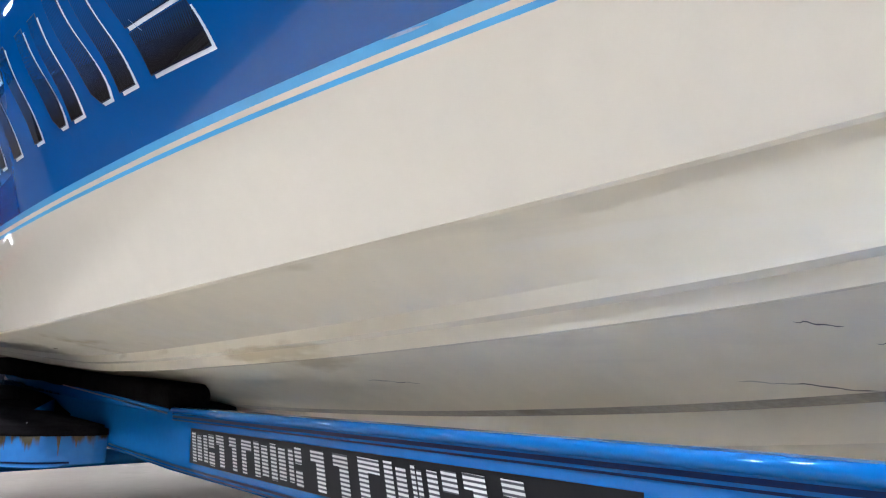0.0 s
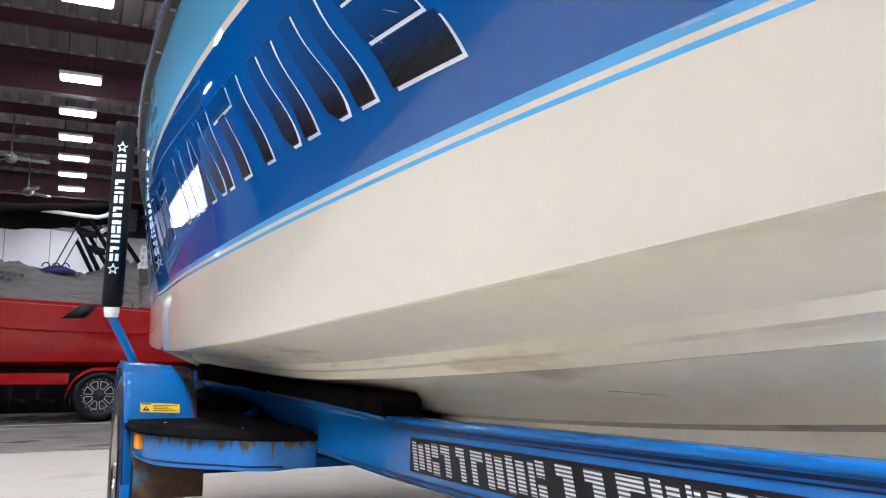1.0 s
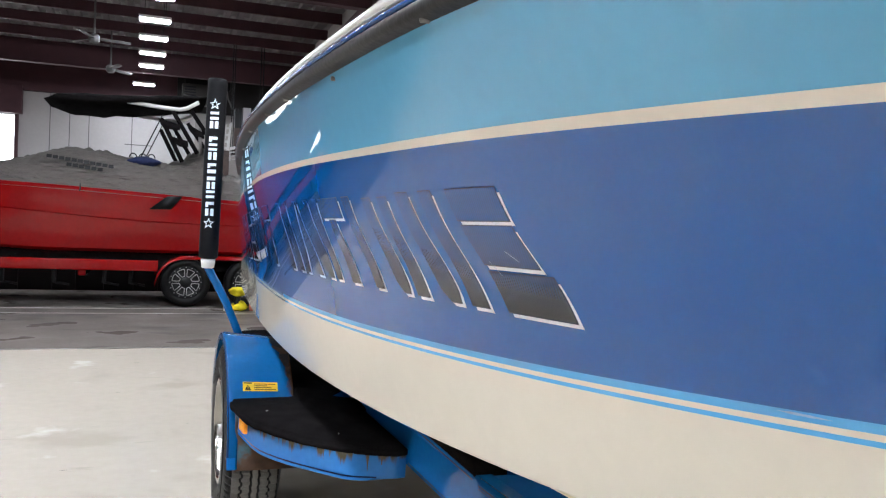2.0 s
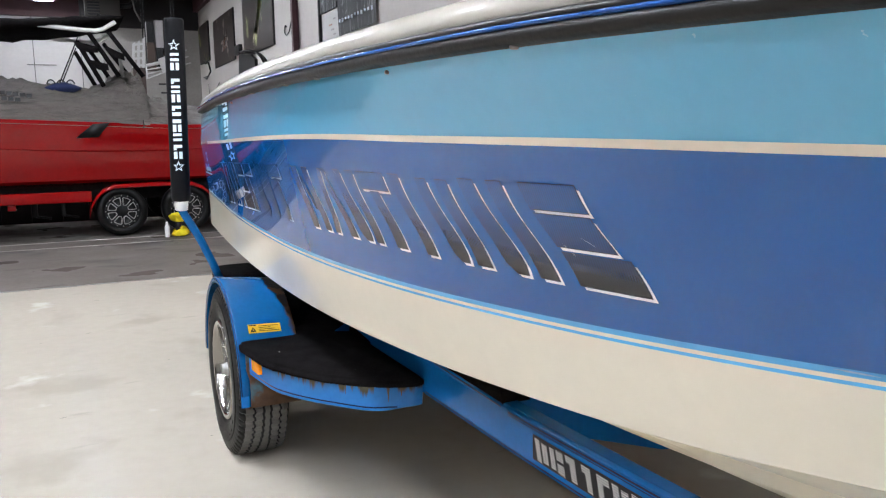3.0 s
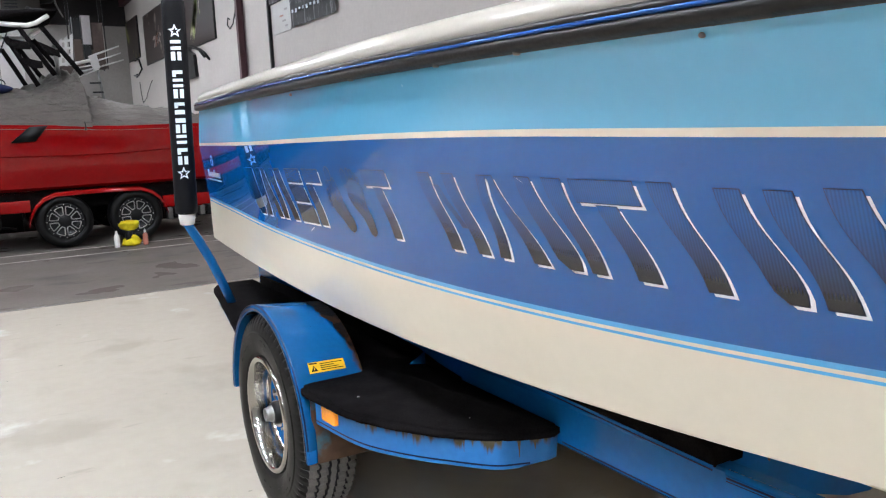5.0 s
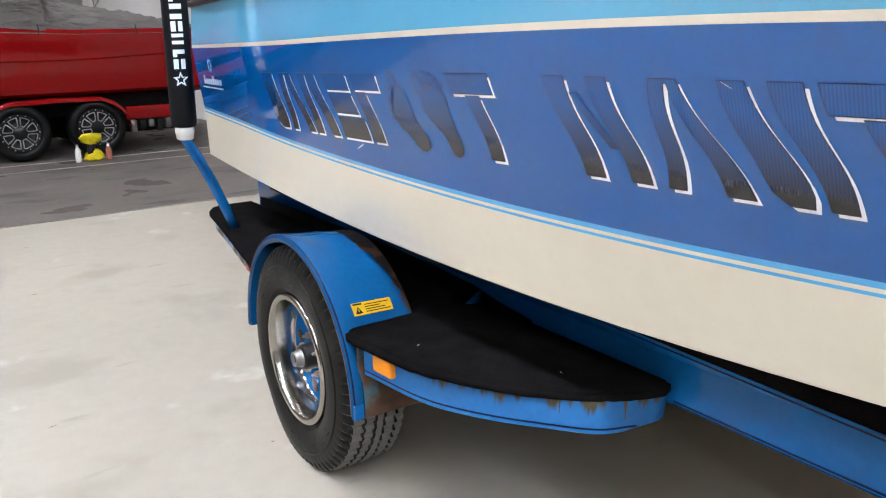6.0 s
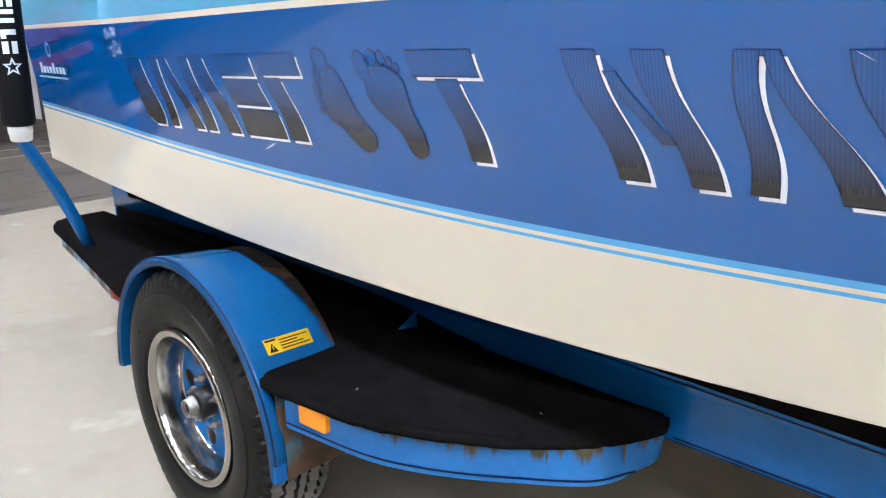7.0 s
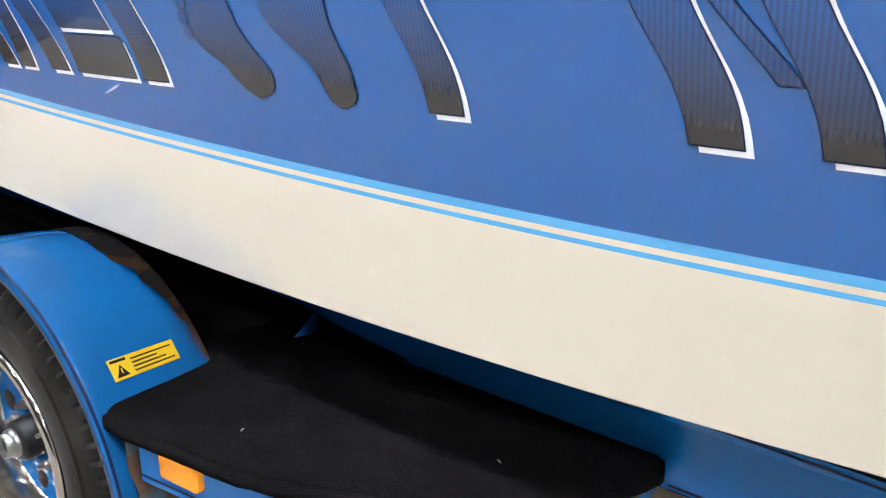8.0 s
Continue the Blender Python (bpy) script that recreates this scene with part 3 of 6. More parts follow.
rows = [[(EAST - 0.03 - 0.012 * math.sin(9 * y), y, 2.88), (EAST - 0.03 - 0.02 * math.sin(7 * y + 1), y, 3.5), (EAST - 0.02, y, 4.2)] for y in np.linspace(7.22, 8.92, 24)]
sheet(bm, rows)
part("cloth", bm, BANNER, banner)
for k in range(11):
    bm = bmesh.new()
    y = 7.30 + 0.142 * k
    box(bm, EAST - 0.066, EAST - 0.058, y, y + 0.052, 3.06 + 0.012 * (k % 3), 3.115)
    part("letter_bar", bm, EDGE, banner, smooth=False)
banner2 = base("wall_banner", EAST, 9.4, 3.34, "dark printed sheet pinned above a white notice", "banner")
bm = bmesh.new()
box(bm, EAST - 0.03, EAST, 8.97, 9.86, 3.34, 4.3, 0.004)
part("cloth", bm, BANNER, banner2, smooth=False)
notice = base("wall_notice", EAST, 9.4, 2.87, "white paper notice on the wall", "notice")
bm = bmesh.new()
box(bm, EAST - 0.012, EAST, 8.97, 9.82, 2.87, 3.31)
part("sheet", bm, GREY, notice, smooth=False)
for k in range(4):
    bm = bmesh.new()
    box(bm, EAST - 0.016, EAST - 0.011, 9.10 + 0.09 * (k % 3), 9.22 + 0.11 * (k % 3), 2.94 + 0.08 * k, 2.965 + 0.08 * k)
    part("writing_bar", bm, RUSSET if k == 2 else DECK, notice, smooth=False)
structure("door_trim", [(EAST - 0.05, EAST, 9.87, 9.92, 0, 4.6)], DARK, "black upright trim on the white wall", "trim")


def wall_cable(pts, label):
    e = base("wall_cable", EAST, pts[0][0], pts[-1][1], label, "cable", "cables on the wall")
    bm = bmesh.new()
    tube(bm, [(EAST - 0.025, y, z) for y, z in pts], 0.011, 6)
    part("cord", bm, DARK, e)


wall_cable(((11.5, 4.4), (11.56, 3.88), (11.68, 3.5), (11.86, 3.32), (12.08, 3.26), (12.22, 3.33), (12.16, 3.46), (12.05, 3.42)), "dark hooked cable hanging on the white wall")
wall_cable(((21.13, 2.94), (21.05, 2.6), (20.9, 2.35), (20.4, 2.45), (20.1, 2.6), (19.6, 2.80), (19.37, 2.86)), "thin dark cable looped along the white wall")
# black box with a swing arm and two hoses below the pictures
arm = base("swing_bracket", 2.2, 13.8, 2.8, "two black hoses on a swing arm reaching from the wall", "swing arm")
for dx, dz in ((0.0, 0.0), (0.09, -0.045)):
    bm = bmesh.new()
    tube(bm, [(EAST - 0.05, 16.4, 3.37 + dz), (2.29 + dx, 15.6, 3.32 + dz), (2.26 + dx, 14.8, 3.25 + dz), (2.25 + dx, 14.2, 3.16 + dz), (2.24 + dx, 13.8, 3.04 + dz), (2.24 + dx, 13.5, 2.90 + dz)], 0.026, 8)
    part("hose", bm, DARK, arm)
bm = bmesh.new()
box(bm, 2.30, EAST, 16.25, 16.85, 3.33, 3.55, 0.02)
part("mount", bm, DARK, arm)
speaker = base("wall_box", 2.27, 15.0, 2.75, "black upright box on the white wall", "wall box")
bm = bmesh.new()
solid(bm, [(14.68, 2.60), (16.60, 2.60), (16.42, 3.32), (15.2, 3.20), (14.75, 3.06)], 2.33, EAST, axis="x")
part("case", bm, DARK, speaker, smooth=False)
paper = base("wall_paper", EAST, 17.1, 2.70, "loose white paper on the wall", "paper")
bm = bmesh.new()
solid(bm, [(16.5, 2.72), (17.7, 2.70), (17.75, 2.88), (16.6, 2.90)], EAST - 0.05, EAST - 0.01, axis="x")
part("sheet", bm, GREY, paper, smooth=False)
hook = base("wall_bracket", 2.3, 20.8, 3.0, "black bent wire bracket on the white wall", "bracket")
bm = bmesh.new()
tube(bm, [(EAST, 21.5, 3.58), (2.30, 21.2, 3.59), (2.28, 20.4, 3.47), (2.28, 20.12, 3.21), (2.29, 20.75, 3.08), (2.30, 21.4, 3.13), (EAST, 21.5, 3.13)], 0.024, 8)
part("wire", bm, DARK, hook)
for z in (3.13, 3.58):
    bm = bmesh.new()
    box(bm, EAST - 0.03, EAST, 21.40, 21.62, z - 0.05, z + 0.05, 0.006)
    part("foot_plate", bm, DARK, hook)
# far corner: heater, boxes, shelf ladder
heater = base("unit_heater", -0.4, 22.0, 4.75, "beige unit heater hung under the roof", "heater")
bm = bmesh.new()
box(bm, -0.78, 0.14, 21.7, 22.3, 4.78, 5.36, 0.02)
# beige set almost black: the shade above the lamps is in the colour
part("case", bm, material("beige enamel darkened as shade", (0.030, 0.025, 0.020), 0.6, vary=0.1), heater)
bm = bmesh.new()
tube(bm, [(0.14, 22.0, 5.15), (0.42, 22.0, 5.18), (0.55, 22.0, 5.32), (0.56, 22.0, ROOF - 0.03)], 0.075, 14)
part("flue_pipe", bm, DARK, heater, "dark flue pipe")
bm = bmesh.new()
tube(bm, [(0.44, 21.6, 5.45), (0.52, 21.6, 5.0), (0.66, 21.6, 4.70)], 0.022, 8)
part("gas_pipe", bm, FAN, heater, "thin grey pipe")
for x in (-0.7, -0.06):
    bm = bmesh.new()
    tube(bm, [(x, 22.0, 5.33), (x, 22.0, ROOF - 0.04)], 0.012, 6)
    part("hanger_rod", bm, DARK, heater)
for k in range(6):
    bm = bmesh.new()
    box(bm, -0.72, -0.40, 21.685, 21.70, 4.84 + 0.08 * k, 4.88 + 0.08 * k)
    part("louvre", bm, DARK, heater, smooth=False)
rack = base("hanging_rack", 0.76, 18.3, 3.08, "dark steel storage rack hung from the roof in the corner", "storage rack")
for x, y in ((0.40, 18.0), (0.40, 18.6), (1.12, 18.0), (1.12, 18.6)):
    bm = bmesh.new()
    box(bm, x - 0.012, x + 0.012, y - 0.012, y + 0.012, 3.03, ROOF - 0.06)
    part("upright", bm, DARK, rack, smooth=False)
bm = bmesh.new()
box(bm, 0.38, 1.14, 17.98, 18.62, 3.07, 3.10, 0.004)
part("board", bm, PLY, rack, smooth=False)
for x0, x1, z0, z1, mat, lab_ in ((0.43, 0.62, 3.10, 3.72, CARD, "brown cardboard box on the hanging rack"), (0.64, 0.80, 3.10, 3.60, DARK, "black box on the hanging rack"), (0.82, 1.09, 3.10, 3.48, CARD, "brown cardboard box on the hanging rack"),
                                  (0.64, 0.83, 3.60, 4.26, DECK, "pale grey box stacked on another box"), (0.85, 1.09, 3.48, 4.10, PLY, "dark brown box stacked on another box"),
                                  (0.44, 0.61, 3.72, 4.22, DARK, "black box stacked on another box")):
    e = base("storage_box", (x0 + x1) / 2, 18.3, z0, lab_, "box", "boxes on the rack")
    bm = bmesh.new()
    box(bm, x0, x1, 18.02, 18.55, z0, z1 - 0.03, 0.006)
    part("carton", bm, mat, e, smooth=False)
    bm = bmesh.new()
    box(bm, x0 - 0.004, x1 + 0.004, 18.014, 18.556, z1 - 0.03, z1, 0.004)
    part("lid", bm, mat, e, smooth=False)
# white open lattice on a dark stand, and a white rack with three tines on a post
lattice = base("white_lattice", 0.03, 16.1, 0.0, "white open lattice frame on a dark stand in the corner", "lattice frame")
bm = bmesh.new()
box(bm, -0.10, 0.16, 16.02, 16.4, 0.0, 2.94, 0.006)
part("stand", bm, PLY, lattice, smooth=False)
for dx in (0.0, 0.11, 0.22):
    bm = bmesh.new()
    solid(bm, [(-0.12 + dx, 2.94), (-0.07 + dx, 2.94), (-0.02 + dx, 3.50 + 0.5 * dx), (-0.07 + dx, 3.46 + 0.5 * dx)], 16.0, 16.05, axis="y")
    part("stile", bm, GREY, lattice, smooth=False)
for k in range(4):
    z = 2.95 + 0.155 * k
    bm = bmesh.new()
    d = 0.08 * (z - 2.94)
    solid(bm, [(-0.11 + d, z), (0.14 + d, z + 0.03), (0.14 + d, z + 0.075), (-0.11 + d, z + 0.045)], 16.006, 16.044, axis="y")
    part("crossbar", bm, GREY, lattice, smooth=False)
tines = base("tine_rack", 0.53, 15.6, 0.0, "white enamelled rack with three tines on a thin post", "rack")
bm = bmesh.new()
solid(bm, [(0.40, 3.10), (0.56, 3.16), (0.61, 2.86), (0.48, 2.80)], 15.57, 15.63, axis="y")
part("plate", bm, GREY, tines, smooth=False)
for (xa, za), (xb, zb), r in (((0.52, 3.13), (1.02, 3.31), 0.020), ((0.54, 3.00), (1.05, 3.17), 0.017), ((0.56, 2.87), (1.09, 3.03), 0.017)):
    bm = bmesh.new()
    tube(bm, [(xa, 15.6, za), (xb, 15.6, zb)], [r, r * 0.7], 8)
    part("tine", bm, GREY, tines)
for (xa, za), (xb, zb), r in (((0.14, 2.95), (0.44, 3.02), 0.034), ((0.14, 2.86), (0.46, 2.92), 0.014), ((0.15, 2.77), (0.50, 2.86), 0.014), ((0.14, 2.67), (0.58, 2.84), 0.014), ((0.14, 2.95), (0.15, 2.67), 0.014)):
    bm = bmesh.new()
    tube(bm, [(xa, 15.6, za), (xb, 15.6, zb)], r, 8)
    part("arm", bm, GREY, tines)
bm = bmesh.new()
tube(bm, [(0.56, 15.62, 2.86), (0.62, 15.62, 2.2), (0.68, 15.62, 0.0)], 0.028, 10)
part("post", bm, FAN, tines, "thin grey post")
for x, z in ((0.38, 2.56), (0.42, 2.37), (0.45, 2.18)):
    bm = bmesh.new()
    box(bm, x, x + 0.21, 15.57, 15.66, z - 0.02, z + 0.01, 0.004)
    part("peg", bm, DARK, tines)
# ---- the boat ----
ST = (-4.55, -4.0, -3.5, -3.0, -2.5, -2.0, -1.5, -1.0, -0.5, 0.1, 0.8, 1.32)
PINX = ease(ST, (0.02, 0.33, 0.5823, 0.751, 0.8831, 0.9686, 1.02, 1.045, 1.042, 1.028, 0.985, 0.945))
CHX = ease(ST, (0.01, 0.3, 0.531, 0.6865, 0.8246, 0.9075, 0.9591, 0.9917, 0.9982, 0.9928, 0.969, 0.946))
BANX = ease(ST, (0.1, 0.47, 0.723, 0.8959, 1.018, 1.086, 1.121, 1.131, 1.113, 1.079, 1.02, 0.975))
SHX = ease(ST, (0.16, 0.60, 0.85, 1.003, 1.095, 1.138, 1.158, 1.158, 1.135, 1.090, 1.020, 0.965))
CHZ = ease(ST, (1.12, 1.01, 0.9297, 0.8732, 0.8282, 0.8012, 0.7842, 0.7785, 0.7789, 0.7926, 0.819, 0.844))
PINZ = ease(ST, (1.2, 1.13, 1.066, 1.026, 1, 0.9828, 0.9733, 0.9734, 0.9798, 0.9981, 1.026, 1.041))
BANZ = ease(ST, (1.28, 1.285, 1.285, 1.299, 1.312, 1.321, 1.329, 1.329, 1.324, 1.316, 1.312, 1.31))
SHZ = ease(ST, (1.40, 1.41, 1.42, 1.434, 1.449, 1.458, 1.463, 1.466, 1.468, 1.470, 1.472, 1.474))
KEZ = ease(ST, (1.05, 0.80, 0.58, 0.47, 0.42, 0.40, 0.39, 0.385, 0.39, 0.40, 0.41, 0.42))
STX = ease(ST, (0.008, 0.24, 0.4639, 0.5976, 0.6612, 0.6903, 0.6997, 0.6994, 0.6993, 0.6992, 0.695, 0.69))
STZ = ease(ST, (1.1, 0.93, 0.8369, 0.7632, 0.7265, 0.7056, 0.6922, 0.6889, 0.7, 0.7173, 0.738, 0.752))
LWX = ease(ST, (0.005, 0.15, 0.32, 0.425, 0.452, 0.460, 0.460, 0.460, 0.460, 0.460, 0.455, 0.450))
LWZ = ease(ST, (1.08, 0.87, 0.735, 0.665, 0.626, 0.604, 0.592, 0.588, 0.592, 0.602, 0.615, 0.625))
STERN, STEM = 1.32, -4.5


def side(y, z):
    """Half breadth of the hull's side at a height, a little full between the band lines."""
    zs = (CHZ(y), PINZ(y), BANZ(y), SHZ(y))
    xs = (CHX(y), PINX(y), BANX(y), SHX(y))
    x = float(np.interp(z, zs, xs))
    t = (z - zs[0]) / (zs[3] - zs[0])
    return x + 0.004 * math.sin(math.pi * min(max(t, 0), 1))


def on_side(y, z, off):
    """A point just outside the starboard side."""
    return (-(side(y, z) + off), y, z)


boat = base("ski_boat", 0, -1.0, 0.40, "blue and cream inboard ski boat with worn bottom on its trailer", "boat")
stations = [STEM + (STERN - STEM) * i / 96 for i in range(97)]
bm = bmesh.new()
for sgn in (-1, 1):
    rows = []
    for y in stations:
        zc, zp, zb, zs = CHZ(y), PINZ(y), BANZ(y), SHZ(y)
        cut = [zc + (zp - 0.010 - zc) * k / 5 for k in range(6)] + [zp - 0.004, zp + 0.003, zp + 0.0135]
        cut += [zp + 0.0135 + (zb - 0.007 - zp - 0.0135) * k / 9 for k in range(1, 10)]
        cut += [zb + 0.006] + [zb + 0.006 + (zs - zb - 0.006) * k / 4 for k in range(1, 5)]
        rows.append([(sgn * side(y, z), y, z) for z in cut])
    sheet(bm, rows, [0] * 5 + [2, 0, 2] + [1] * 9 + [0] + [3] * 4)
    rows = []
    for y in stations:
        c, zc, k = CHX(y), CHZ(y), KEZ(y)
        a, az, b, bz = STX(y), STZ(y), LWX(y), LWZ(y)
        w = min(1.0, a / 0.3)
        prof = [(c, zc), (c - 0.004 * w, zc - 0.003 * w), (c - 0.011 * w, zc + 0.004 * w), (0.5 * (c + a) + 0.016 * w, 0.5 * (zc + az) + 0.022 * w), (a + 0.034 * w, az + 0.042 * w), (a + 0.027 * w, az + 0.024 * w), (a + 0.010 * w, az + 0.020 * w), (a + 0.003 * w, az + 0.001), (a - 0.004 * w, az), (a - 0.016 * w, az + 0.010 * w),
                (0.55 * a + 0.45 * b, 0.5 * (az + bz) + 0.012 * w), (b + 0.03 * w, bz + 0.020 * w), (b + 0.004 * w, bz + 0.011 * w), (b, bz), (b - 0.022 * w, bz - 0.028 * w), (0.5 * b, 0.5 * (bz + k) + 0.008 * w), (0.03 * w, k + 0.012), (0.0, k)]
        rows.append([(sgn * p, y, z) for p, z in prof])
    sheet(bm, rows, [4, 5] + [4] * 9 + [5] + [4] * 5)
y = STERN
ring = [(-side(y, z), y, z) for z in (SHZ(y), BANZ(y), PINZ(y), CHZ(y))]
ring += [(0, y, KEZ(y))] + [(-p[0], p[1], p[2]) for p in ring[::-1]]
bm.faces.new([bm.verts.new(p) for p in ring])
bmesh.ops.recalc_face_normals(bm, faces=bm.faces[:])
sharp(part("hull", bm, [CREAM, NAVY, PIN, SKY, BOTTOM, CHINE], boat, "glossy hull banded light blue, deep blue and cream"), 24)
for sgn in (-1, 1):
    bm = bmesh.new()
    for prof in (((-0.004, -0.003), (0.014, 0.000), (0.021, 0.005), (0.022, 0.012), (0.021, 0.019), (0.017, 0.022)), ((0.017, 0.029), (0.019, 0.031), (0.017, 0.037), (0.011, 0.041), (-0.006, 0.043))):
        sheet(bm, [[(sgn * (SHX(y) + dx), y, SHZ(y) + dz) for dx, dz in prof] for y in stations])
    part("rub_rail", bm, RAIL, boat, "dark grey rubber rub rail")
    bm = bmesh.new()
    sheet(bm, [[(sgn * (SHX(y) + dx), y, SHZ(y) + dz) for dx, dz in ((0.017, 0.0215), (0.022, 0.0225), (0.0235, 0.0255), (0.022, 0.0285), (0.016, 0.0295))] for y in stations])
    part("rail_insert", bm, INSERT, boat, "bright blue insert strip")
    bm = bmesh.new()
    rows = []
    for y in stations:
        x, z = SHX(y), SHZ(y)
        inn = max(x - 0.17, 0.4 * x)
        rows.append([(sgn * p, y, q) for p, q in ((x - 0.002, z + 0.040), (x + 0.003, z + 0.052), (x - 0.004, z + 0.068), (x - 0.022, z + 0.084), (max(x - 0.06, 0.8 * x), z + 0.096), (inn, z + 0.104), (inn - 0.01, z + 0.07))])
    sheet(bm, rows)
    part("gunwale", bm, WHITE, boat, "white gelcoat gunwale with a rounded edge")
bm = bmesh.new()
rows = []
for y in stations:
    x, z = SHX(y), SHZ(y)
    inn = max(x - 0.17, 0.4 * x) - 0.008
    drop = 0.06 if y < -2.6 else 0.40
    rows.append([(p * inn, y, z + 0.10 - (drop if abs(p) < 0.95 else 0.02)) for p in (-1, -0.94, 0, 0.94, 1)])
sheet(bm, rows)
part("deck", bm, WHITE, boat)
# old scratches in the worn bottom, on the panel below the strake


def low_panel(y, f):
    """A point just below the starboard panel; f runs from its lower edge to the strake."""
    a, az, b, bz = STX(y), STZ(y), LWX(y), LWZ(y)
    w = min(1.0, a / 0.3)
    xs = (b + 0.03 * w, 0.55 * a + 0.45 * b, a - 0.016 * w)
    x = b + (a - b) * f
    return (-x - 0.0006, y, float(np.interp(x, xs, (bz + 0.020 * w, 0.5 * (az + bz) + 0.012 * w, az + 0.010 * w))) - 0.0016)


for y0, y1, f0, f1, w in ((-2.985, -3.022, 0.74, 0.67, 0.0020), (-3.036, -3.060, 0.55, 0.50, 0.0014), (-2.890, -2.935, 0.37, 0.31, 0.0012), (-2.930, -3.010, 0.32, 0.19, 0.0026), (-2.30, -2.42, 0.62, 0.55, 0.0014)):
    bm = bmesh.new()
    rows = []
    for i in range(13):
        s = i / 12
        f = f0 + (f1 - f0) * s + 0.02 * noise.noise(Vector((s * 5, y0 * 9, 1)))
        h = w * math.sin(math.pi * s) ** 0.5 * (0.7 + 0.6 * noise.noise(Vector((s * 9, y0, 4)))) / 0.18 + 0.0005
        rows.append([low_panel(y0 + (y1 - y0) * s, f - h / 2), low_panel(y0 + (y1 - y0) * s, f + h / 2)])
    sheet(bm, rows)
    part("scratch", bm, SCRATCH, boat, "dark old scratch")
NICK = material("pale scuff", (0.28, 0.42, 0.62), 0.5, vary=0.3, scale=80)
for y0, z0, y1, z1, w, mat in ((-2.745, 1.0225, -2.800, 1.0235, 0.0035, NICK),
                               (-2.395, 1.165, -2.425, 1.150, 0.0012, NICK), (-2.350, 1.150, -2.375, 1.128, 0.0012, NICK), (-1.520, 1.247, -1.540, 1.236, 0.0016, NICK), (-0.336, 1.036, -0.388, 1.055, 0.0050, NICK)):
    bm = bmesh.new()
    rows = []
    for i in range(9):
        t = i / 8
        h = w * math.sin(math.pi * min(max(t, 0.03), 0.97)) * (0.7 + 0.8 * abs(noise.noise(Vector((t * 6, y0 * 20, 2)))))
        y, z = y0 + (y1 - y0) * t, z0 + (z1 - z0) * t
        rows.append([on_side(y, z + h / 2, 0.0024), on_side(y, z - h / 2, 0.0024)])
    sheet(bm, rows)
    part("scuff", bm, mat, boat, "small worn scuff")
# screw heads along the rail
for y in (-2.42, -1.99, -1.62, -1.36, -0.95, -0.45, 0.05, 0.55):
    low = 0.012 if y in (-1.99, -0.45) else 0.002
    p = Vector(on_side(y, SHZ(y) - low, 0.004 if low > 0.01 else 0.012))
    bm = bmesh.new()
    lathe(bm, [(p.x + 0.010, 0.0038), (p.x - 0.0005, 0.0040), (p.x - 0.0022, 0.0026), (p.x - 0.0026, 0.0)], (0, p.y, p.z), seg=12)
    part("screw", bm, STEEL, boat, "steel screw head")

# slanted name bars on the side: one plain shape a stroke, dark with white edges
FOOT, HEAD = 1.079, 1.247


def slant(h):
    """Forward lean of the shapes from head (1) to foot (0), gently waved."""
    return 0.006 - 0.070 * (1 - h) - 0.006 * math.sin(2 * math.pi * h)


def stroke(t0, t1, b0, b1, h0=0.0, h1=1.0, ink=None, edge=True, round_foot=False):
    """A bar between two heights; ends given along the boat at its head and foot, before the slant."""
    for mat, dy, dz, off, grow, name in ((EDGE, -0.0082, -0.0066, 0.0008, 0.0, "name_edge"), (LINE, 0, 0, 0.0012, 0.0015, "name_rim"), (ink or INK, 0, 0, 0.0017, 0.0, "name_bar")):
        if mat is EDGE and not edge:
            continue
        bm = bmesh.new()
        rows = []
        for i in range(11):
            s = i / 10
            h = h0 + (h1 - h0) * s
            a, b = b0 + (t0 - b0) * s, b1 + (t1 - b1) * s
            if round_foot and h < 0.25:
                g = 0.5 * (a - b) * (1 - math.sqrt(max(0.0, 1 - ((0.25 - h) / 0.25) ** 2))) * 0.8
                a, b = a - g, b + g * 0.3
            z = FOOT + h * (HEAD - FOOT) + (grow if i == 10 else -grow if i == 0 else 0.0)
            a, b = a + grow, b - grow
            rows.append([on_side(y + slant(h) + dy, z + dz - 0.019 * max(0.0, y + 1.0), off) for y in (a, a + (b - a) / 3, a + 2 * (b - a) / 3, b)])
        sheet(bm, rows)
        part(name, bm, mat, boat)


def eased(rows, steps=4):
    """Rows of numbers, with smooth rows between them."""
    out = []
    for i in range(len(rows) - 1):
        q = [rows[max(i - 1, 0)], rows[i], rows[i + 1], rows[min(i + 2, len(rows) - 1)]]
        for s in range(steps):
            t = s / steps
            out.append([0.5 * (2 * p1 + (p2 - p0) * t + (2 * p0 - 5 * p1 + 4 * p2 - p3) * t * t + (3 * p1 - p0 - 3 * p2 + p3) * t ** 3) for p0, p1, p2, p3 in zip(*q)])
    return out + [list(rows[-1])]


def sole(rows):
    """A plain long sole shape: rows of middle, height and half width, with a dark rim."""
    fine = eased(rows)
    for grow, off, mat, name in ((0.0019, 0.0009, LINE, "name_rim"), (0.0, 0.0013, CHARCOAL, "name_sole")):
        bm = bmesh.new()
        sheet(bm, [[on_side(y + s * (0.95 * w + grow), z + (grow if i == 0 else -grow if i == len(fine) - 1 else 0), off) for s in (1, 0.6, 0.2, -0.2, -0.6, -1)] for i, (y, z, w) in enumerate(fine)])
        part(name, bm, mat, boat)


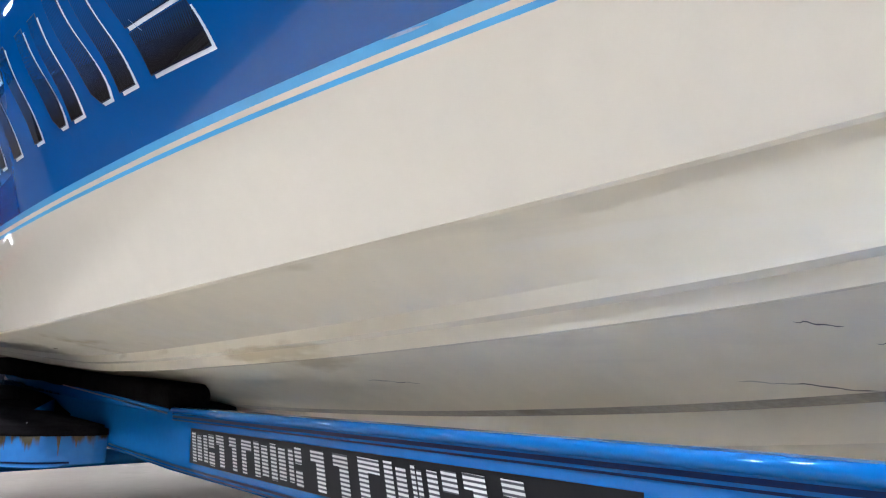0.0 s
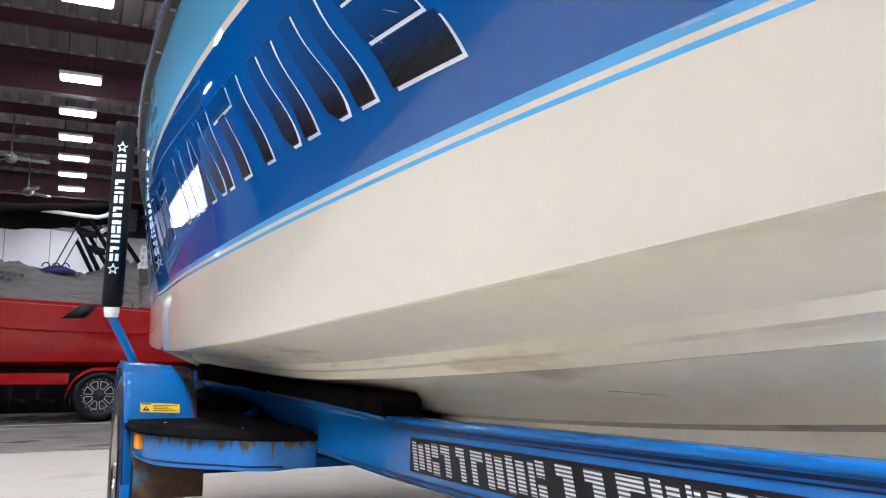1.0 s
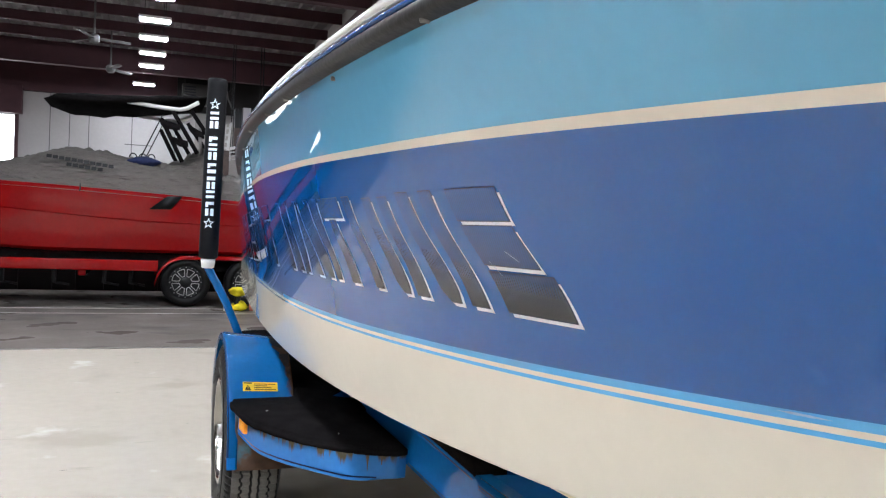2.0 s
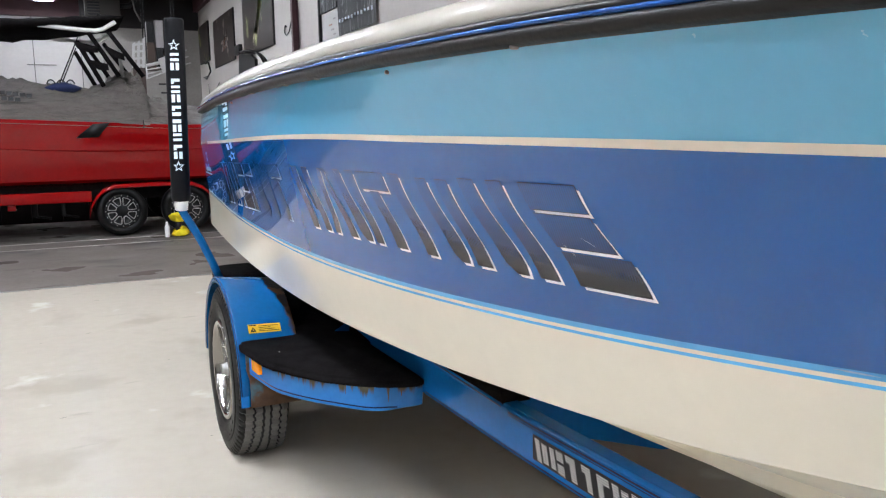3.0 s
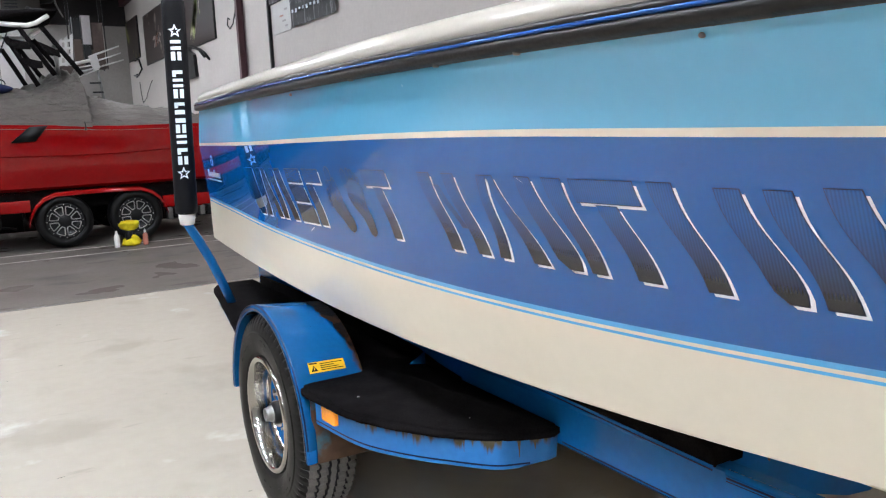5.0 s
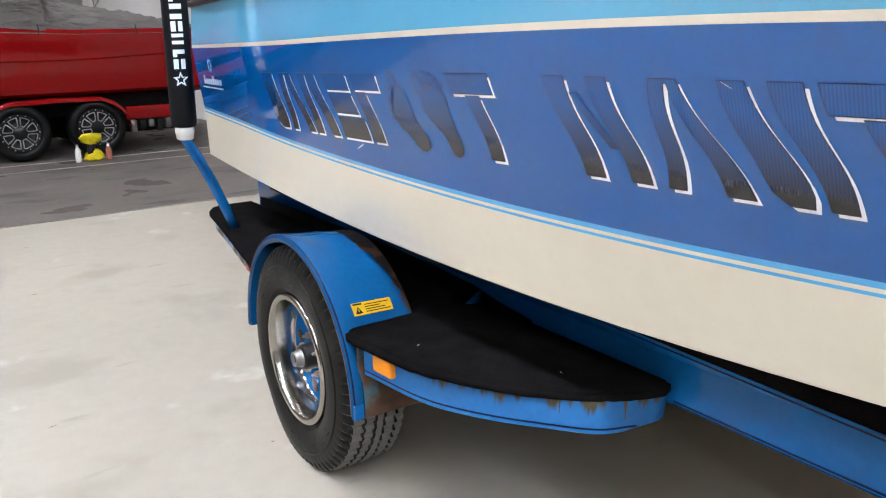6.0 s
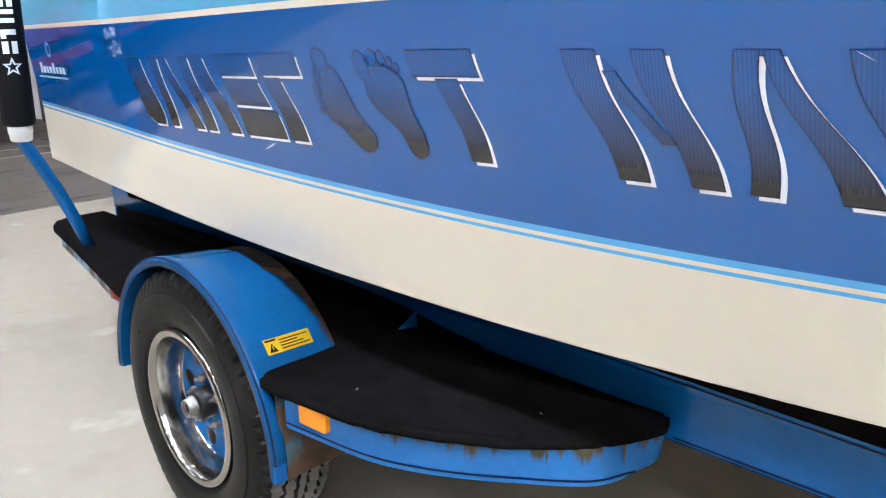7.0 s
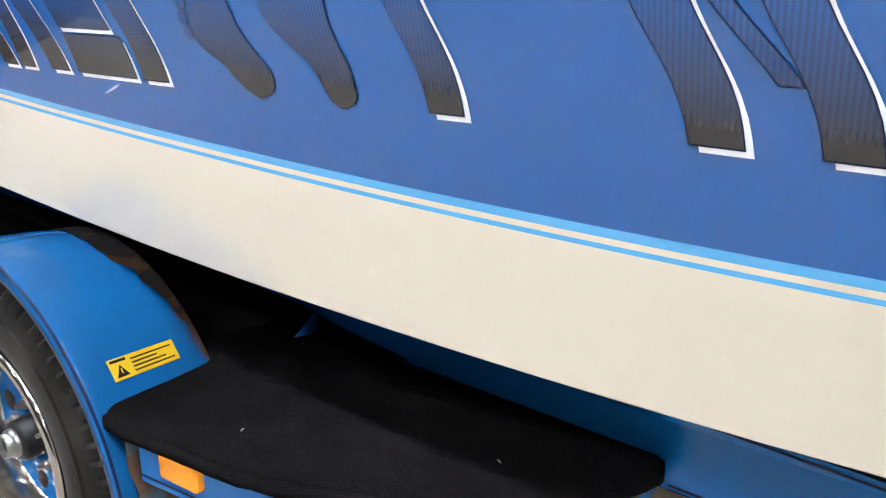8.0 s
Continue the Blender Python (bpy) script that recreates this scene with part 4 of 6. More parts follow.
def oval(y, z, w, h, lean=0.0):
    for grow, off, mat, name in ((0.0019, 0.0009, LINE, "name_rim"), (0.0, 0.0013, TOE, "name_oval")):
        bm = bmesh.new()
        ring = [(math.cos(t), math.sin(t)) for t in (2 * math.pi * k / 28 for k in range(28))]
        bm.faces.new([bm.verts.new(on_side(y + (0.93 * w + grow) * c, z + (0.93 * h + grow) * s + lean * c, off)) for c, s in ring])
        part(name, bm, mat, boat)


def three_bars(a, b, c):
    """Three level bars, one over another, between an aft edge and a forward one; c is the reach of the lowest."""
    for h0, h1, end in ((0.745, 1.0, b), (0.385, 0.70, b + 0.004), (0.0, 0.325, c)):
        stroke(a, end, a, end, h0, h1)


# aft word
stroke(0.318, 0.215, 0.318, 0.200, round_foot=True)
stroke(0.150, 0.100, 0.175, 0.130)
stroke(0.095, 0.050, 0.040, -0.010)
stroke(-0.022, -0.075, -0.022, -0.072)
stroke(-0.080, -0.150, -0.130, -0.185)
three_bars(-0.212, -0.362, -0.372)
stroke(-0.392, -0.536, -0.392, -0.534, 0.76, 1.0)
stroke(-0.392, -0.452, -0.390, -0.450, 0.0, 0.72)
sole(((-0.642, 1.2165, 0.004), (-0.640, 1.206, 0.017), (-0.638, 1.193, 0.030), (-0.640, 1.170, 0.041), (-0.642, 1.148, 0.048), (-0.652, 1.128, 0.053), (-0.667, 1.115, 0.052), (-0.687, 1.102, 0.045), (-0.697, 1.088, 0.038), (-0.702, 1.077, 0.028), (-0.703, 1.070, 0.016), (-0.703, 1.067, 0.004)))
sole(((-0.788, 1.219, 0.008), (-0.786, 1.213, 0.026), (-0.791, 1.203, 0.044), (-0.789, 1.190, 0.053), (-0.788, 1.173, 0.055), (-0.795, 1.154, 0.051), (-0.812, 1.134, 0.042), (-0.831, 1.115, 0.032), (-0.839, 1.098, 0.027), (-0.843, 1.083, 0.023), (-0.843, 1.073, 0.015), (-0.843, 1.069, 0.004)))
for y, z, w, h, lean in ((-0.612, 1.228, 0.0225, 0.0205, 0.003), (-0.5926, 1.1975, 0.0125, 0.0115, 0.002), (-0.5832, 1.1747, 0.0120, 0.0092, 0.001), (-0.5829, 1.1544, 0.0095, 0.0074, 0.0), (-0.5876, 1.1362, 0.0085, 0.0070, 0.0),
                         (-0.7335, 1.220, 0.0205, 0.0255, 0.004), (-0.7669, 1.233, 0.0125, 0.0150, 0.001), (-0.7914, 1.233, 0.0100, 0.0122, 0.001), (-0.8119, 1.226, 0.0075, 0.0098, 0.0), (-0.8275, 1.217, 0.0068, 0.0080, 0.0)):
    oval(y, z, w, h, lean)
stroke(-0.862, -1.005, -0.862, -1.005, 0.77, 1.0)
stroke(-0.909, -0.956, -0.900, -0.942, 0.0, 0.74)
# forward word
stroke(-1.168, -1.218, -1.166, -1.210)
stroke(-1.271, -1.314, -1.269, -1.310)
stroke(-1.222, -1.240, -1.250, -1.268, 0.32, 0.84, edge=False)
stroke(-1.401, -1.428, -1.342, -1.374)
stroke(-1.432, -1.450, -1.446, -1.492)
stroke(-1.521, -1.562, -1.516, -1.585, round_foot=True)
stroke(-1.597, -1.645, -1.600, -1.636)
stroke(-1.666, -1.808, -1.666, -1.808, 0.77, 1.0)
stroke(-1.707, -1.752, -1.704, -1.752, 0.0, 0.74)
stroke(-1.838, -1.883, -1.838, -1.878)
stroke(-1.955, -1.995, -1.945, -2.000, 0.0, 0.97, round_foot=True)
stroke(-2.032, -2.072, -2.020, -2.066, 0.0, 0.97)
stroke(-2.116, -2.162, -2.114, -2.176, round_foot=True)
stroke(-2.205, -2.246, -2.200, -2.247)
three_bars(-2.294, -2.425, -2.436)
# small maker's mark near the stern: emblem and a line of plain marks
for k in range(8):
    bm = bmesh.new()
    y0 = 1.20 - 0.038 * k
    h = 0.034 if k in (0, 4) else 0.022
    sheet(bm, [[on_side(y, z, 0.002) for y in (y0, y0 - 0.024)] for z in (1.158, 1.158 + h)])
    part("mark_bar", bm, EDGE, boat, "white mark")
bm = bmesh.new()
sheet(bm, [[on_side(y, z, 0.002) for y in np.linspace(1.24, 0.90, 6)] for z in (1.142, 1.147)])
part("mark_line", bm, EDGE, boat, "white underline")
bm = bmesh.new()
ring = [[on_side(1.05 + r * math.cos(a), 1.235 + r * math.sin(a), 0.002) for r in (0.018, 0.024)] for a in np.linspace(0, 2 * math.pi, 25)]
sheet(bm, ring)
part("mark_ring", bm, EDGE, boat, "white ring mark")

# ---- the trailer ----
trailer = base("boat_trailer", 0, -0.6, 0, "bright blue painted steel boat trailer with rust and black carpet", "boat trailer")


def flip(bm, k):
    """Mirrors a mesh to the port side where k is -1."""
    if k < 0:
        for v in bm.verts:
            v.co.x = -v.co.x
        bmesh.ops.reverse_faces(bm, faces=bm.faces[:])
    return bm


def rail_rise(y):
    return max(0.0, (-1.63 - y)) * 0.020


AXLE_Z = 0.347


def tyre_mesh(r=0.366):
    """A tyre about the x axis, outer sidewall at x 0, tread cut by zigzag grooves and side slots."""
    bm = bmesh.new()
    seg = 264
    rows = []
    for k in range(seg):
        a = 2 * math.pi * k / seg
        zig = 0.0030 if (k // 2) % 2 else -0.0030
        slot = 0.007 if k % 4 == 0 else 0.0
        sipe = 0.006 if k % 4 == 2 else 0.0
        prof = [(0.028, 0.207), (0.010, 0.214), (-0.003, 0.230), (-0.010, 0.252), (-0.012, 0.278), (-0.010, 0.300), (-0.006, 0.304), (-0.003, 0.318), (0.001 + slot * 0.35, 0.332), (0.006 + slot * 0.6, 0.344 - slot * 0.4), (0.013, r - 0.012 - slot * 1.7), (0.022, r - 0.005 - slot * 1.3)]
        for c, w in ((0.056, 0.0042), (0.093, 0.0048), (0.122, 0.0048), (0.159, 0.0042)):
            z = zig if c in (0.056, 0.159) else zig * 0.4
            lo, hi = (slot, sipe) if c < 0.1 else (sipe, slot)
            prof += [(c - w + z, r - 0.001 - lo * (c != 0.122)), (c - w * 0.6 + z, r - 0.011), (c + w * 0.6 + z, r - 0.011), (c + w + z, r - 0.001 - hi * (c != 0.093))]
        prof += [(0.189, r - 0.006 - slot), (0.195, r - 0.012 - slot), (0.203, 0.328), (0.215, 0.285), (0.217, 0.262), (0.205, 0.214), (0.187, 0.207)]
        rows.append([(s, q * math.cos(a), q * math.sin(a)) for s, q in prof])
    vs = [[bm.verts.new(p) for p in row] for row in rows]
    for k in range(seg):
        for i in range(len(rows[0]) - 1):
            f = bm.faces.new((vs[k][i], vs[(k + 1) % seg][i], vs[(k + 1) % seg][i + 1], vs[k][i + 1]))
            f.material_index = 1 if i in (11, 15, 19, 23, 27) else 2 if 11 < i < 27 else 0
    # worn raised marks round the sidewall
    for a0 in (35, 48, 57, 68, 80, 96, 104, 210, 222, 231, 240, 253, 262, 275):
        ring = [[(x, q * math.cos(radians(t)), q * math.sin(radians(t))) for x, q in ((-0.0112, 0.262), (-0.0135, 0.264), (-0.0136, 0.286), (-0.0115, 0.288))] for t in (a0, a0 + 2.2, a0 + 4.5)]
        sheet(bm, ring)
    # the weight flattens the foot and bulges the wall above it
    for v in bm.verts:
        if v.co.z < -AXLE_Z + 0.002:
            v.co.z = -AXLE_Z + 0.002
        low = max(0.0, (-v.co.z - 0.20) / 0.14)
        if 0 < low:
            v.co.x += 0.010 * min(low, 1.0) * (1 if v.co.x > 0.1 else -1)
    return bm


def shifted(bm, x, y, z):
    for v in bm.verts:
        v.co += Vector((x, y, z))
    return bm


def step_outline(k=0.0, rough=0.0):
    """The half-moon step, from the rail round to its tip; k draws it in."""
    pts = [(-0.69, -0.298), (-0.885, -0.298), (-0.925, -0.338), (-1.070 + k, -0.344), (-1.120 + k, -0.352), (-1.137 + k, -0.388), (-1.126 + k, -0.50), (-1.104 + k, -0.655), (-1.058 + k * 0.9, -0.785), (-0.978 + k * 0.8, -0.925), (-0.885 + k * 0.6, -1.03), (-0.80 + k * 0.4, -1.088 + k), (-0.72, -1.118 + k), (-0.69, -1.105 + k)]
    fine = []
    for i in range(len(pts) - 1):
        p0, p1, p2, p3 = pts[max(i - 1, 0)], pts[i], pts[i + 1], pts[min(i + 2, len(pts) - 1)]
        steps = 1 if i in (0, len(pts) - 2) else 6
        for s in range(steps):
            t = s / steps
            q = [0.5 * (2 * p1[d] + (p2[d] - p0[d]) * t + (2 * p0[d] - 5 * p1[d] + 4 * p2[d] - p3[d]) * t * t + (3 * p1[d] - p0[d] - 3 * p2[d] + p3[d]) * t ** 3) for d in (0, 1)]
            rag = rough * noise.noise(Vector((q[0] * 60, q[1] * 60, 2.0)))
            fine.append((q[0] + rag, q[1] + rag))
    return fine + [pts[-1]]


def pull(y):
    """The skirt runs on a little towards its tip."""
    return y - 0.020 * min(1.0, max(0.0, (-0.95 - y) / 0.1))


def fender_row(a, prof):
    c, s = math.cos(a), math.sin(a)
    return [(x, r * c, 0.335 + r * s) for x, r in prof]


for k in (1, -1):
    # side rail with its round cap forward of the bunk
    bm = bmesh.new()
    prof = [(-0.690, 0.494), (-0.690, 0.610), (-0.685, 0.616), (-0.645, 0.616), (-0.640, 0.610), (-0.640, 0.494), (-0.645, 0.488), (-0.685, 0.488)]
    rows = [[(x, y, z + rail_rise(y)) for x, z in prof] for y in (1.45, 0.5, -0.5, -1.2, -1.63, -2.0, -2.4, -2.8, -3.2, -3.6)]
    rows += [[(x * 0.45, -4.5, z + 0.05) for x, z in prof], [(x * 0.12, -5.1, z + 0.05) for x, z in prof]]
    vs = sheet(bm, rows, closed=True)
    bm.faces.new(vs[0]), bm.faces.new(vs[-1])
    bmesh.ops.recalc_face_normals(bm, faces=bm.faces[:])
    rail = sharp(part("frame_rail", flip(bm, k), FRAME, trailer))
    bm = bmesh.new()
    tube(bm, [(-0.688, y, 0.611 + rail_rise(y)) for y in (-1.66, -1.9, -2.4, -2.9, -3.5)], 0.0075, 12)
    part("rail_cap", flip(bm, k), FRAME, trailer)
    # the rail stands taller towards the stern; black carpet up its side partly replaces deep shade
    bm = bmesh.new()
    rows = []
    for y, t in ((-1.625, 0.6165), (-1.0, 0.6345), (-0.4, 0.652), (0.3, 0.672), (1.0, 0.692), (1.45, 0.705)):
        rows.append([(-0.6911, y, 0.604), (-0.6911, y, t - 0.004), (-0.689, y, t), (-0.686, y, t), (-0.686, y, 0.604)])
    vs = sheet(bm, rows, closed=True)
    bm.faces.new(vs[0]), bm.faces.new(vs[-1])
    bmesh.ops.recalc_face_normals(bm, faces=bm.faces[:])
    part("rail_plate", flip(bm, k), FRAME, trailer, "blue side plate on the rail")
    bm = bmesh.new()
    rows = []
    for y, t in ((-0.62, 0.553), (-0.48, 0.566), (-0.34, 0.588), (-0.1, 0.602), (0.3, 0.610), (1.0, 0.608), (1.40, 0.604)):
        rows.append([(-0.704, y, 0.545), (-0.704, y, t - 0.006), (-0.699, y, t), (-0.694, y, t), (-0.694, y, 0.545)])
    vs = sheet(bm, rows, closed=True)
    bm.faces.new(vs[0]), bm.faces.new(vs[-1])
    bmesh.ops.recalc_face_normals(bm, faces=bm.faces[:])
    part("side_carpet", flip(bm, k), CARPET, trailer, "black carpet up the rail, partly in place of shade")
    for z0, z1, ya, yb in ((0.597, 0.602, -1.66, -3.5), (0.5915, 0.594, -1.66, -3.5), (0.499, 0.5035, -1.12, -3.5), (0.493, 0.4955, -1.12, -3.5)):
        bm = bmesh.new()
        sheet(bm, [[(-0.6915, y, z + rail_rise(y)) for z in (z0, z1)] for y in np.linspace(ya, yb, 9)])
        part("pinstripe", flip(bm, k), LINE, trailer)
    bm = bmesh.new()
    sheet(bm, [[(-0.6922, y, 0.6165 + 0.029 * (y + 1.625) - d) for d in (0.014, 0.010)] for y in np.linspace(-1.625, -0.45, 7)])
    part("pinstripe", flip(bm, k), LINE, trailer)
    # black name panel with pale ruled bars
    bm = bmesh.new()
    sheet(bm, [[(-0.6920, y, z + rail_rise(y)) for z in (0.515, 0.581)] for y in np.linspace(-1.785, -2.93, 9)])
    panel = part("name_panel", flip(bm, k), BLACK, trailer, "black panel with pale striped shapes")
    x = -1.802
    for i, w in enumerate((0.054, 0.058, 0.054, 0.046, 0.044, 0.056, 0.056, 0.046, 0.058, 0.058, 0.054, 0.050, 0.022, 0.058, 0.054, 0.048)):
        bm = bmesh.new()
        for u0, u1, h0, h1 in (((0, 0.40, 0, 1), (0.55, 1, 0.08, 0.92)), ((0, 0.45, 0, 1), (0.45, 1, 0.68, 1)), ((0.28, 0.72, 0, 1), (0, 0.28, 0.7, 1)), ((0, 0.36, 0.06, 0.94), (0.50, 1, 0, 0.42), (0.50, 1, 0.58, 1)))[(i * 7 + i // 3) % 4]:
            sheet(bm, [[(-0.6932, x - w * u + 0.015 * (h - 0.5), 0.5205 + 0.0546 * h + rail_rise(x)) for u in (u0, u1)] for h in np.linspace(h0, h1, 3)])
        part("panel_mark", flip(bm, k), RULED, panel, "pale ruled slanted bars")
        x -= w + (0.030 if i == 7 else 0.011)
    # bunk
    bm = bmesh.new()
    rows = []
    for y, t in ((-1.630, 0.650), (-1.622, 0.662), (-1.3, 0.672), (-0.9, 0.676), (-0.3, 0.690), (0.4, 0.712), (1.3, 0.738)):
        lo = 0.612
        rows.append([(-0.690, y, lo), (-0.693, y, t - 0.012), (-0.684, y, t), (-0.612, y, t + 0.002), (-0.602, y, t - 0.010), (-0.605, y, lo)])
    vs = sheet(bm, rows, closed=True)
    bm.faces.new(vs[0]), bm.faces.new(vs[-1])
    bmesh.ops.recalc_face_normals(bm, faces=bm.faces[:])
    part("bunk", flip(bm, k), CARPET, trailer, "black carpeted bunk board")
    # long black strip nearer the keel
    bm = bmesh.new()
    solid(bm, [(1.25, 0.570), (1.25, 0.640), (-1.2, 0.618), (-1.40, 0.614), (-1.425, 0.606), (-1.425, 0.580), (-1.3, 0.576)], -0.530, -0.450, axis="x")
    part("bunk", flip(bm, k), CARPET, trailer, "long black strip nearer the keel")
    # wheel
    bm = bmesh.new()
    lathe(bm, [(-1.066, 0.181), (-1.064, 0.174), (-1.068, 0.168), (-1.075, 0.161), (-1.076, 0.155), (-1.073, 0.147), (-1.074, 0.100), (-1.084, 0.084), (-1.087, 0.048), (-1.062, 0.045)], (0, 0, AXLE_Z), seg=64)
    wheel = part("wheel", flip(bm, k), FRAME, trailer, "blue painted steel wheel with round holes")
    sharp(part("tyre", flip(shifted(tyre_mesh(), -1.146, 0, AXLE_Z), k), [RUBBER, TREAD, GROOVE], wheel, "black trailer tyre with zigzag tread"), 14)
    bm = bmesh.new()
    lathe(bm, [(-1.13, 0.215), (-1.146, 0.214), (-1.1505, 0.211), (-1.1525, 0.206), (-1.1520, 0.198), (-1.1505, 0.1935), (-1.146, 0.1905), (-1.132, 0.1870), (-1.110, 0.1835), (-1.090, 0.1810), (-1.072, 0.1795), (-1.066, 0.176)], (0, 0, AXLE_Z), seg=120)
    part("trim_ring", flip(bm, k), CHROME, wheel, "chrome trim ring")
    bm = bmesh.new()
    lathe(bm, [(-1.065, 0.050), (-1.072, 0.048), (-1.076, 0.043), (-1.118, 0.041), (-1.124, 0.038), (-1.126, 0.030), (-1.124, 0.020)], (0, 0, AXLE_Z), seg=32)
    part("hub", flip(bm, k), DARK, wheel, "black hub")
    bm = bmesh.new()
    lathe(bm, [(-1.126, 0.029), (-1.136, 0.0285), (-1.137, 0.025), (-1.148, 0.0245), (-1.151, 0.0235), (-1.151, 0.0195), (-1.140, 0.0190), (-1.140, 0.0)], (0, 0, AXLE_Z), seg=28)
    part("hub_cap", flip(bm, k), STEEL, wheel, "steel hub cap")
    bm = bmesh.new()
    lathe(bm, [(-1.1412, 0.0188), (-1.1413, 0.0)], (0, 0, AXLE_Z), seg=20)
    part("hub_bore", flip(bm, k), BLACK, wheel)
    for i in range(8):
        # oval hole with a dark well and a rolled edge
        a = 2 * math.pi * (i + 0.3) / 8
        rad, tan = Vector((0, math.cos(a), math.sin(a))), Vector((0, -math.sin(a), math.cos(a)))
        bm = bmesh.new()
        mid = Vector((0, 0, AXLE_Z)) + 0.120 * rad
        rows = [[mid + Vector((x, 0, 0)) + q * (0.0255 * math.cos(t) * rad + 0.0200 * math.sin(t) * tan) for t in (2 * math.pi * j / 20 for j in range(20))] for x, q in ((-1.0715, 1.12), (-1.0745, 1.06), (-1.0752, 0.98), (-1.0750, 0.02))]
        sheet(bm, rows, closed=True)
        part("wheel_hole", flip(bm, k), BLACK, wheel)
    for i in range(5):
        a = 2 * math.pi * (i + 0.15) / 5
        bm = bmesh.new()
        lathe(bm, [(-1.080, 0.0105), (-1.098, 0.0105), (-1.101, 0.008), (-1.101, 0.0045), (-1.112, 0.0045), (-1.112, 0.0)], (0, 0.066 * math.cos(a), AXLE_Z + 0.066 * math.sin(a)), seg=6)
        part("lug_nut", flip(bm, k), STEEL, wheel)
    # fender: flat rolled sheet with a turned lip
    bm = bmesh.new()
    prof = ((-1.147, 0.388), (-1.150, 0.404), (-1.146, 0.410), (-1.138, 0.412), (-1.120, 0.410), (-1.07, 0.404), (-1.0, 0.398), (-0.955, 0.392), (-0.905, 0.388), (-0.900, 0.380))
    rows = [fender_row(radians(2 + 150 * i / 50), prof) for i in range(51)]
    sheet(bm, rows)
    sheet(bm, [fender_row(radians(152 + 33 * i / 11), prof[:5] + ((-1.112, 0.404), (-1.112, 0.396))) for i in range(12)])
    sheet(bm, [fender_row(radians(2 + 150 * i / 50), ((-0.90, 0.380), (-1.147, 0.386))) for i in range(51)])
    fender = part("fender", flip(bm, k), FENDER, trailer, "blue fender with a rusty inner edge")
    bm = bmesh.new()
    sheet(bm, [fender_row(radians(3 + 180 * i / 60), ((-1.1520, 0.3930), (-1.1528, 0.4000))) for i in range(61)])
    sheet(bm, [fender_row(radians(3 + 180 * i / 60), ((-1.1482, 0.4090), (-1.1463, 0.4112), (-1.1440, 0.4122))) for i in range(61)])
    part("pinstripe", flip(bm, k), LINE, fender)
    # grime, scale and the hull's shade painted along the inner edge, widest over the top
    bm = bmesh.new()
    rows = []
    for i in range(61):
        deg = 62 + 76 * i / 60
        edge = float(np.interp(deg, (62, 80, 104, 122, 138), (-0.92, -0.962, -0.965, -0.938, -0.912))) + 0.016 * noise.noise(Vector((deg * 0.16, 4.0, 0))) + 0.008 * noise.noise(Vector((deg * 0.7, 9.0, 0)))
        rows.append(fender_row(radians(deg), [(x, float(np.interp(x, (-1.07, -1.0, -0.955, -0.905), (0.404, 0.398, 0.392, 0.388))) + 0.0012) for x in np.linspace(edge, -0.907, 6)]))
    sheet(bm, rows)
    part("rust_patch", flip(bm, k), SCALE, fender, "dark rust and painted shade along the fender's inner edge")
    # front skirt tab of the fender and the rusted apron behind it
    bm = bmesh.new()
    box(bm, -1.150, -1.118, -0.412, -0.404, 0.300, 0.345, 0.003)
    part("fender_tab", flip(bm, k), FRAME, fender)
    bm = bmesh.new()
    box(bm, -1.122, -0.885, -0.398, -0.390, 0.290, 0.515, 0.003)
    part("apron", flip(bm, k), APRON, trailer, "rust-brown steel apron under the step")
    # steps
    bm = bmesh.new()
    solid(bm, step_outline(-0.006, 0.0035), 0.523, 0.549)
    bmesh.ops.bevel(bm, geom=[e for e in bm.edges if all(v.co.z > 0.53 for v in e.verts)], offset=0.010, segments=3, affect="EDGES")
    for v in bm.verts:
        # the carpet laps up on the fender
        if v.co.y > -0.40 and v.co.x < -0.88:
            v.co.z += max(0.0, 0.339 + math.sqrt(float(np.interp(v.co.x, (-1.138, -1.07, -1.0, -0.905), (0.412, 0.404, 0.398, 0.388))) ** 2 - v.co.y ** 2) - 0.549)
    part("step_pad", flip(bm, k), CARPET, trailer, "black carpeted half-moon step")
    for x, y, a in ((-1.035, -0.578, 0.3), (-0.86, -0.93, 1.2)):
        bm = bmesh.new()
        tube(bm, [(x - 0.004 * math.cos(a), y - 0.004 * math.sin(a), 0.5495), (x, y, 0.5510), (x + 0.004 * math.cos(a), y + 0.004 * math.sin(a), 0.5495)], 0.0006, 5)
        part("lint", flip(bm, k), PLASTIC, trailer, "speck of white lint on the carpet")
    bm = bmesh.new()
    rim = [p for p in step_outline(0.022)[2:] if p[1] < -0.41]
    solid(bm, [(-0.69, -0.44)] + rim, 0.434, 0.524)
    for v in bm.verts:
        v.co.y = pull(v.co.y)
        if v.co.z < 0.45:
            v.co.z += 0.010 * min(1.0, max(0.0, (-0.70 - v.co.y) / 0.3))
            if v.co.y < -1.085:
                v.co.y += 0.55 * (-1.085 - v.co.y)
                v.co.z += 0.006
    skirt = sharp(part("step_skirt", flip(bm, k), SKIRT, trailer, "blue step skirt with rust streaks"))
    bm = bmesh.new()
    ln = [p for p in step_outline(0.0195)[2:] if -1.075 < p[1] < -0.41]
    sheet(bm, [[(x, pull(y), z + 0.008 * min(1.0, max(0.0, (-0.70 - y) / 0.3))) for z in (0.445, 0.450)] for x, y in ln])
    part("pinstripe", flip(bm, k), LINE, skirt)
    edge = [p for p in step_outline(0.0195)[2:] if p[1] < -0.41]
